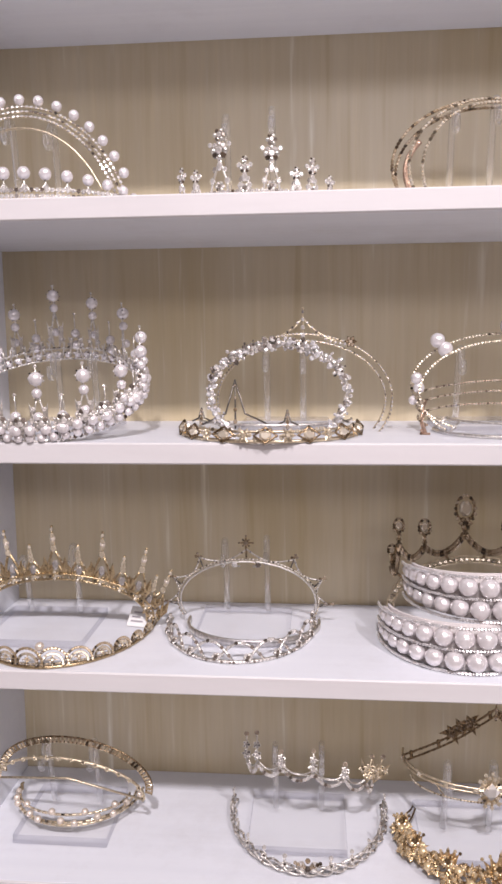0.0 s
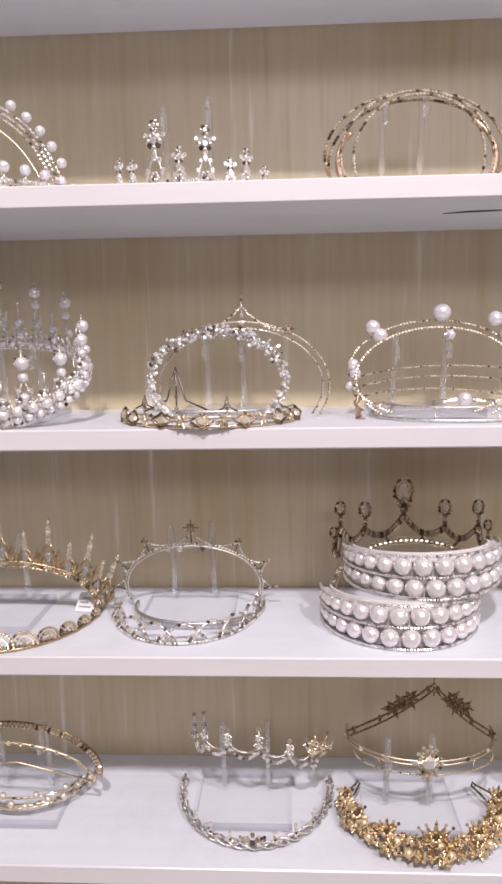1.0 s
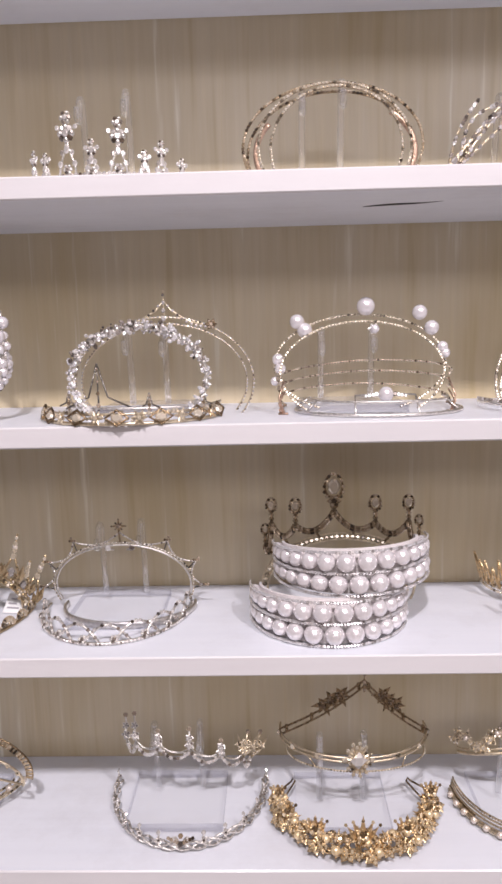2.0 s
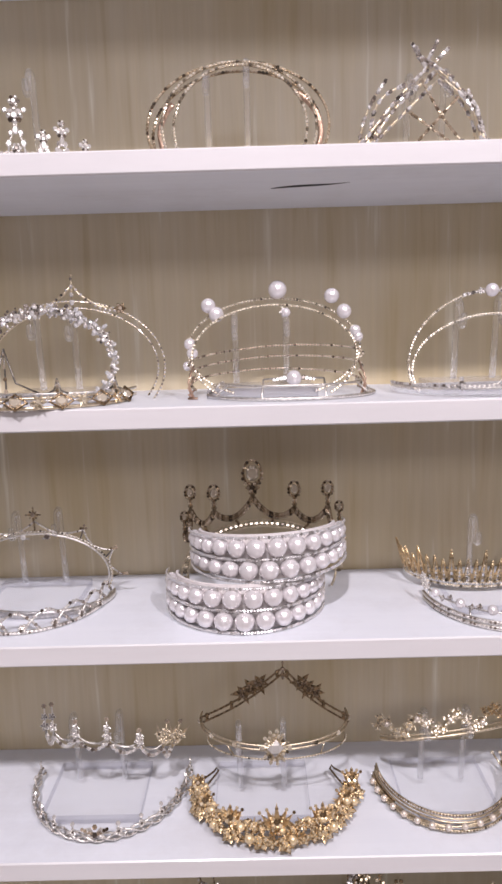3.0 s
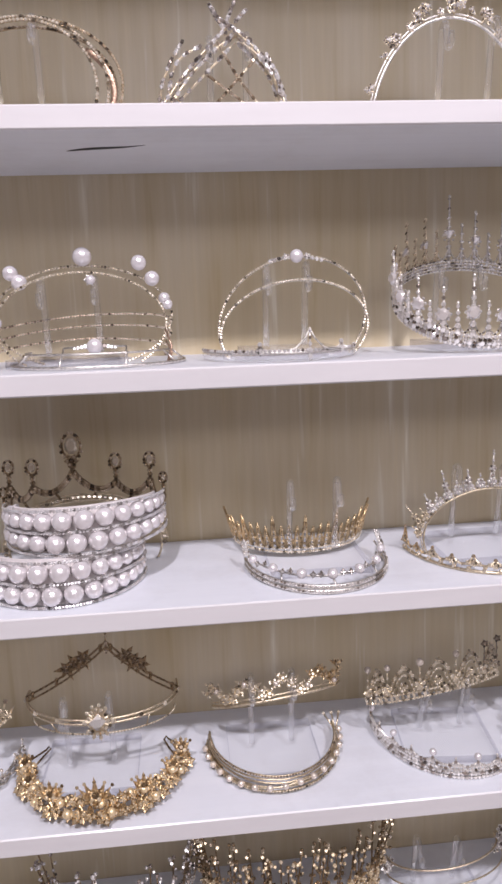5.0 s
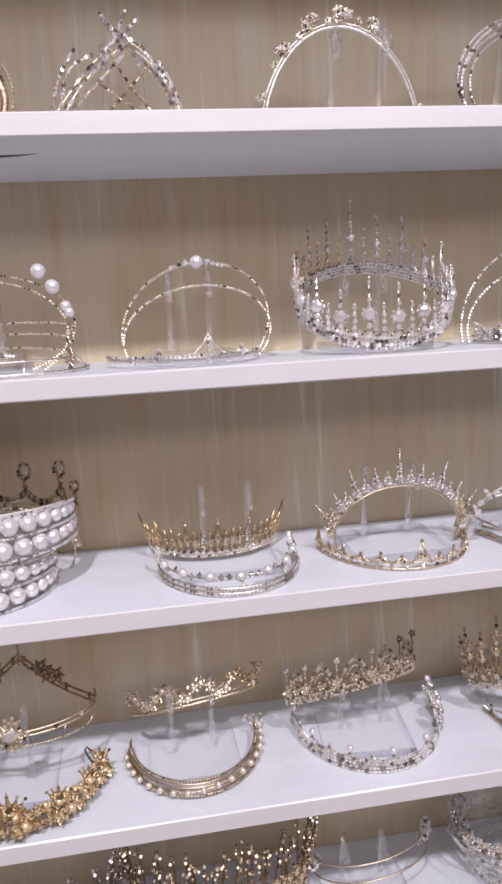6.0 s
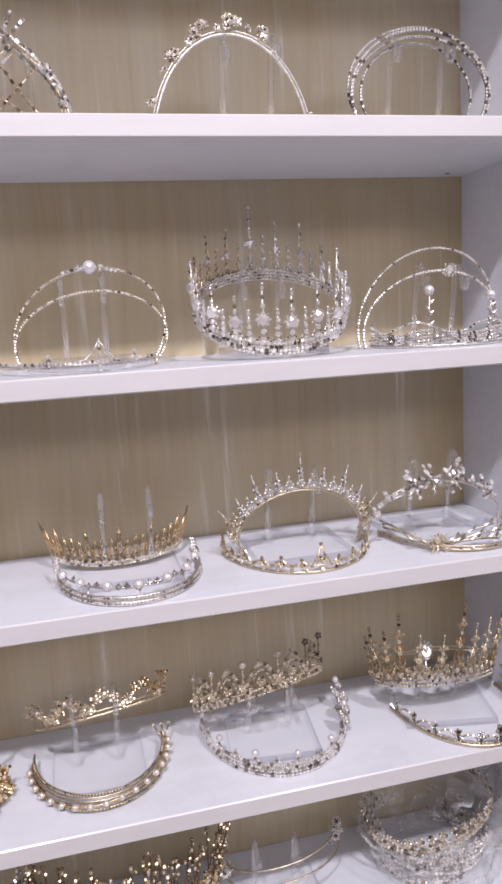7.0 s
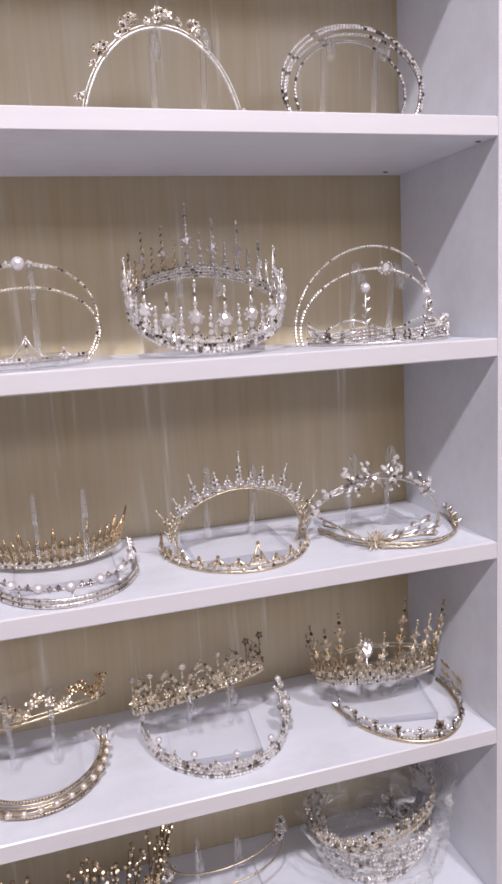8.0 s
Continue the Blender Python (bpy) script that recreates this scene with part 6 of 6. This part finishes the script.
def arched_gold_tiara():
    s = SHELF[4]
    arc = Arc((1.3945, 0.102, 0.970), 0.0705, 0.026, 18, 88, roll=9)
    t = thing("tiara", (1.3885, 0.08, s), "gold tiara of stone-set arches with pearl finials", "tiara")
    g = Geo()
    for dn in (0.0, 0.0055):
        chain(g, arc, 0.0017, 0.0036, dn=dn)
    for u in arc.us(0.0055):
        g.gem(arc.at(u, 0.001, 0.0028), 0.0020, arc.radial(u) + vec(0, -0.2, 0.2), 1, 6)
    part("band", g, [PALE, CHAMPAGNE], t)
    us = np.linspace(-0.88, 0.88, 6)
    for i in range(5):
        u = (us[i] + us[i + 1]) / 2
        a, b = arc.at(us[i], 0, 0.006), arc.at(us[i + 1], 0, 0.006)
        g = Geo()
        for k, inset, count in ((0.027, 0.0, 15), (0.020, 0.14, 11), (0.012, 0.30, 7)):
            scallop(g, a + (b - a) * inset, b + (a - b) * inset, -k, 0.0016 if inset == 0.0 else 0.0010, UP, count, (0, -1, 0.2))
        g.bead_flower((a + b) / 2 + UP * 0.006, 0.0042, (0, -1, 0.2), 6)
        g.bead_flower((a + b) / 2 + UP * 0.028, 0.0034, (0, -1, 0.2), 6)
        part("arch", g, [PALE, CHAMPAGNE], t)
    for i, u in enumerate(us):
        g = Geo()
        p = arc.at(u, 0, 0.006)
        h = 0.030 if i < 4 else 0.035
        spike(g, p, UP, h, 0.0017, (0, -1, 0.2), 4)
        g.flower(p + UP * 0.005, 0.0050, (0, -1, 0.2), 5)
        if i >= 4:
            g.flower(p + UP * (h - 0.002), 0.0048, (0, -1, 0.2), 5)
        part("finial", g, [PALE if i < 4 else DARK, CHAMPAGNE if i < 4 else SMOKY], t)
        if i < 4:
            pearl(t, p + UP * (h + 0.001), 0.0034 + 0.0006 * (i == 2), True)
    arc = Arc((1.411, 0.118, s + 0.002), 0.0750, 0.096, 0, 94)
    t = thing("tiara", (1.408, 0.025, s), "wide silver crystal tiara with pearl tips lying on the shelf", "tiara")
    g = Geo()
    for dn in (0.0, 0.0042, 0.0084, 0.0122):
        chain(g, arc, 0.0021, 0.0039, dn=dn, dr=dn * 0.12)
    for u in arc.us(0.0078):
        g.gem(arc.at(u, 0.0015, 0.0062), 0.0030, arc.radial(u) + vec(0, 0, 0.5), 1, 8)
    part("band", g, [SILVER, CRYSTAL], t)
    for i, u in enumerate(np.linspace(-0.98, 0.98, 13)):
        g = Geo()
        p = arc.at(u, 0.001, 0.012)
        h = 0.008 + 0.013 * (u > 0.55)
        o = arc.radial(u) + vec(0, 0, 0.4)
        spike(g, p, UP, h, 0.0018, o, 3, fork=0.006, side=unit(np.cross(UP, o)))
        if u > 0.55:
            for k in range(3):
                g.bead_flower(p + UP * h * (0.15 + 0.3 * k) + arc.x * 0.003 * (-1) ** k, 0.0058, o, 6)
        part("peak", g, [SILVER, CRYSTAL], t)
        if i % 2 == 0:
            pearl(t, p + UP * (h + 0.002), 0.0035)


def tall_dark_tiara():
    s = SHELF[4]
    arc = Arc((1.595, 0.098, 0.951), 0.0690, 0.034, 14, 94, roll=-3)
    t = thing("tiara", (1.592, 0.07, s), "tall gold and dark stone tiara with pointed spires", "tiara")
    g = Geo()
    for dn in (0.0, 0.004, 0.008):
        chain(g, arc, 0.0016, 0.0036, dn=dn)
    back = Arc((1.595, 0.098, 0.966), 0.0690, 0.034, 176, 86)
    g.tube(back.line(-1, 1, 40), 0.0012, 6)
    g.tube(back.line(-1, 1, 40, 0, 0.004), 0.0009, 6)
    part("band", g, [PALE, CHAMPAGNE], t)
    spots = [(-0.97, 0.030, 1), (-0.84, 0.042, 1), (-0.66, 0.040, 1), (-0.50, 0.058, 1), (-0.30, 0.034, 0), (-0.08, 0.032, 0), (0.08, 0.066, 1), (0.24, 0.040, 0), (0.40, 0.044, 0), (0.60, 0.056, 1), (0.76, 0.040, 0), (0.92, 0.030, 0)]
    for u, h, dark in spots:
        h = h * 1.15 + 0.018
        p = arc.at(u, 0, 0.005)
        o = unit(arc.radial(u) + vec(0, -0.6, 0.1))
        up = unit(UP + arc.radial(u) * 0.22)
        side = unit(np.cross(o, up))
        g = Geo()
        spike(g, p, up, h, 0.0024, o, 6, fork=0.007, side=side)
        for j in range(3):
            f = 0.15 + 0.22 * j
            for d in (-1, 1):
                g.leaf(p + up * h * f, p + up * h * (f + 0.22) + side * d * (0.007 - 0.0015 * j), 0.0036, o)
                g.gem(p + up * h * (f + 0.12) + side * d * 0.0045, 0.0017, o, 2 if dark and j > 0 else 1, 5)
        if dark:
            for j in range(3):
                g.gem(p + up * h * (0.72 + 0.13 * j) + o * 0.001, 0.0026 - 0.0004 * j, o, 2, 6)
        part("spire", g, [PALE if not dark else OLDGOLD, CHAMPAGNE, SMOKY], t)
    # stone-set swags that join each spire to the next
    for i in range(len(spots) - 1):
        ua, ub = spots[i][0], spots[i + 1][0]
        g = Geo()
        a, b = arc.at(ua, 0.001, 0.026), arc.at(ub, 0.001, 0.026)
        scallop(g, a, b, 0.014, 0.0012, UP, 6, (0, -1, 0.3))
        scallop(g, a - UP * 0.009, b - UP * 0.009, 0.009, 0.0011, UP, 5, (0, -1, 0.3))
        g.bead_flower((a + b) / 2 - UP * 0.012, 0.0048, (0, -1, 0.3), 6)
        part("swag", g, [PALE, CHAMPAGNE], t)
    g = Geo()
    c = arc.at(-0.22, 0.003, 0.036)
    g.gem(c, 0.0078, (-0.1, -1, 0.5), 1, 8, 1.2, UP)
    g.ball(c + vec(0, 0.003, 0), 0.0070, 0, 8, 6, (UP, 1.2))
    for w in range(12):
        g.gem(c + vec(math.cos(w * 0.524) * 0.0085, 0.001, math.sin(w * 0.524) * 0.010), 0.0016, (0, -1, 0.3), 0, 5)
    g.tube([c - UP * 0.008, arc.at(-0.22, 0, 0.004)], 0.0014, 6)
    part("large_stone", g, [SILVER, CRYSTAL], t, "large clear pear-shaped stone")
    arc = Arc((1.612, 0.104, s + 0.0025), 0.0670, 0.102, 0, 92, yaw=3)
    t = thing("tiara", (1.612, 0.01, s), "pewter tiara with dark stone flowers and a gold end", "tiara")
    g = Geo()
    g.tube(arc.line(-1, 1, 56), 0.0021, 6)
    chain(g, arc, 0.0013, 0.0036, dn=0.003)
    us = np.linspace(-0.9, 0.9, 11)
    for i in range(10):
        scallop(g, arc.at(us[i], 0, 0.003), arc.at(us[i + 1], 0, 0.003), -0.008, 0.0011, UP, 4, (0, -1, 0.6))
    part("band", g, [PALE, CRYSTAL], t)
    for i, u in enumerate(us):
        p = arc.at(u, 0.001, 0.006)
        o = arc.radial(u) + vec(0, 0, 0.5)
        g = Geo()
        if u > 0.6:
            for j in range(4):
                g.flower(p + UP * (0.004 + 0.006 * j) + arc.x * 0.003 * (-1) ** j, 0.0060, o, 5)
            part("flower", g, [GOLD, AMBER], t)
        else:
            big = 0.0075 if i in (5, 7) else 0.0045
            g.tube([p - UP * 0.003, p + UP * big], 0.0010, 5)
            g.flower(p + UP * (big + 0.002), big, o, 5)
            part("flower", g, [DARK, SMOKY if i % 2 else CRYSTAL], t)


baguette_headbands()
scroll_tiara()
peaked_bronze()
flower_wreath()
leaf_comb()
arched_gold_tiara()
tall_dark_tiara()


# ---- lowest shelf ----
def spray_tiara(x0, x1, y, top, metal_, stones_, seed, label, step, beads):
    s = SHELF[5]
    rng = random.Random(seed)
    arc = Arc(((x0 + x1) / 2, y + 0.055, s + 0.002), (x1 - x0) / 2, 0.058, 0, 94)
    t = thing("tiara", ((x0 + x1) / 2, y, s), label, "tiara")
    g = Geo()
    for dn in (0.0, 0.006, 0.012):
        chain(g, arc, 0.0022, 0.0046, dn=dn)
    part("band", g, [metal_, stones_], t)
    for i, u in enumerate(arc.us(step)):
        p = arc.at(u, 0, 0.008)
        h = (top - s - 0.012) * (1 - 0.12 * abs(u)) * rng.uniform(0.72, 1.0)
        up = unit(UP + arc.radial(u) * 0.18 + arc.x * rng.uniform(-0.12, 0.12))
        g = Geo()
        g.tube([p, p + up * h * 0.5 + arc.x * rng.uniform(-0.003, 0.003), p + up * h], 0.0008, 5)
        for j in range(beads):
            q = p + up * h * (0.25 + 0.75 * (j + 1) / beads) + vec(rng.uniform(-1, 1), rng.uniform(-1, 0), rng.uniform(-1, 1)) * 0.004
            g.ball(q, rng.uniform(0.0012, 0.0024), 1, 6, 4) if j % 2 else g.gem(q, rng.uniform(0.0016, 0.0026), (0, -1, 0.6), 1, 5)
        g.ball(p + up * h, 0.0022, 1, 8, 5)
        for j in range(3):
            q = p + up * h * (0.15 + 0.16 * j) + vec(rng.uniform(-1, 1), -1, 0) * 0.003
            g.bead_flower(q, 0.0040, (rng.uniform(-0.4, 0.4), -1, 0.6), 6, 1)
        part("spray", g, [metal_, stones_], t)


def wire_flower_headband():
    s = SHELF[5]
    arc = Arc((1.412, 0.120, 0.770), 0.062, 0.045, 10, 92, roll=7)
    t = thing("headband", (1.412, 0.09, s), "thin gold wire headband with white blossoms hung on a stand", "headband")
    g = Geo()
    g.tube(arc.line(-1, 1, 40), 0.0010, 6)
    g.tube(arc.line(-1, 1, 40, 0.004, -0.016), 0.0009, 6)
    part("band", g, [PALE], t)
    rng = random.Random(77)
    for u in (-1.0, -0.85, 0.78, 0.95):
        g = Geo()
        p = arc.at(u, 0.002, 0.002)
        for k in range(4):
            g.flower(p + vec(rng.uniform(-1, 1), rng.uniform(-1, 0), rng.uniform(-1.2, 1)) * 0.007, 0.006, (rng.uniform(-0.4, 0.4), -1, 0.5), 6)
        part("blossom", g, [SILVER, CRYSTAL], t)
    pearl(t, arc.at(0.97, 0.004, -0.012), 0.0042)
    pearl(t, arc.at(-0.92, 0.004, -0.010), 0.0036)


def bagged_tiaras():
    """A crumpled clear bag with tiaras stacked in it."""
    s = SHELF[5]
    cx, cy = 1.592, 0.092
    for k, (z, a, b, yaw, mm, ss, h) in enumerate(((0.003, 0.056, 0.050, 5, SILVER, CRYSTAL, 0.018), (0.034, 0.066, 0.056, -6, SILVER, CRYSTAL, 0.020), (0.060, 0.076, 0.060, 8, SILVER, CHAMPAGNE, 0.024), (0.018, 0.061, 0.056, 14, SILVER, CRYSTAL, 0.016))):
        arc = Arc((cx, cy + 0.02, s + z), a, b, 0, 150, yaw=yaw, roll=8 * (-1) ** k)
        t = thing("tiara", (cx, cy, s + z), "silver crystal tiara stacked inside a clear bag", "tiara", "tiaras in the bag")
        g = Geo()
        chain(g, arc, 0.0028, 0.0050)
        chain(g, arc, 0.0024, 0.0056, -0.75 + 0.15 * k, 0.55 + 0.1 * k, dn=0.006)
        for u in arc.us(0.013, -0.9, 0.9):
            g.bead_flower(arc.at(u, 0.001, 0.011 + 0.004 * math.sin(7 * u + k)), 0.0052, arc.radial(u) + vec(0, -0.3, 0.4), 6)
        part("band", g, [mm, ss], t)
        for u in np.linspace(-0.95, 0.95, 15):
            g = Geo()
            spike(g, arc.at(u, 0, 0.004), UP + arc.radial(u) * 0.3, h * (0.7 + 0.3 * math.cos(u * 9)), 0.0017, arc.radial(u) + vec(0, -0.5, 0.2), 4, fork=0.006, side=unit(np.cross(UP, arc.radial(u))))
            part("peak", g, [mm if k < 2 else BRONZE, ss], t)
    g = Geo()
    n, m_ = 84, 34
    verts, faces = [], []
    for j in range(m_ + 1):
        f = j / m_
        z = s + 0.001 + 0.088 * f
        for i in range(n):
            w = 2 * math.pi * i / n
            rx = 0.060 + 0.036 * f ** 0.8
            ry = 0.062 + 0.006 * f
            k = noise.noise(Vector((math.cos(w) * 2.2, math.sin(w) * 2.2, f * 2.5)))
            k2 = noise.noise(Vector((math.cos(w) * 6 + f * 3, math.sin(w) * 6, f * 7 + 3)))
            k3 = abs(noise.noise(Vector((math.cos(w) * 11 - f * 6, math.sin(w) * 11, f * 13 + 9))))
            q = 1 + 0.15 * k + 0.09 * k2 - 0.10 * k3
            x = cx + math.cos(w) * rx * q + 0.010 * f * k
            y = cy + math.sin(w) * ry * q
            lift = (0.020 * k2 + 0.022 * math.cos(w - 0.2)) * f ** 2 if f > 0.5 else 0.0
            verts.append((min(x, X1 - 0.004), min(max(y, 0.006), DEPTH - 0.004), max(s + 0.0008, z + lift)))
    for j in range(m_):
        for i in range(n):
            a, b = j * n + i, j * n + (i + 1) % n
            faces.append((a, b, b + n, a + n))
    g.add(verts, faces, 0, True)
    t = thing("plastic_bag", (cx, cy, s), "crumpled clear plastic bag open at the top, holding tiaras", "bag")
    part("film", g, [FILM], t)
    # a flap of film that stands up at the mouth
    g = Geo()
    verts, faces = [], []
    for j in range(13):
        for i in range(13):
            f, e = j / 12, i / 12
            k = noise.noise(Vector((e * 3, f * 3, 5)))
            verts.append((1.600 + 0.068 * e, 0.060 + 0.035 * e + 0.02 * k + 0.02 * f, s + 0.085 + 0.024 * f * (0.4 + e) + 0.008 * k))
    for j in range(12):
        for i in range(12):
            a = j * 13 + i
            faces.append((a, a + 1, a + 14, a + 13))
    g.add(verts, faces)
    part("flap", g, [FILM], t)


spray_tiara(0.995, 1.128, 0.075, 0.838, BRONZE, CRYSTAL, 42, "dark bronze tiara with upright crystal sprays", 0.0075, 8)
spray_tiara(1.152, 1.335, 0.075, 0.852, BRONZE, AMBER, 43, "antique gold tiara crowded with beaded sprays", 0.0046, 8)
wire_flower_headband()
bagged_tiaras()
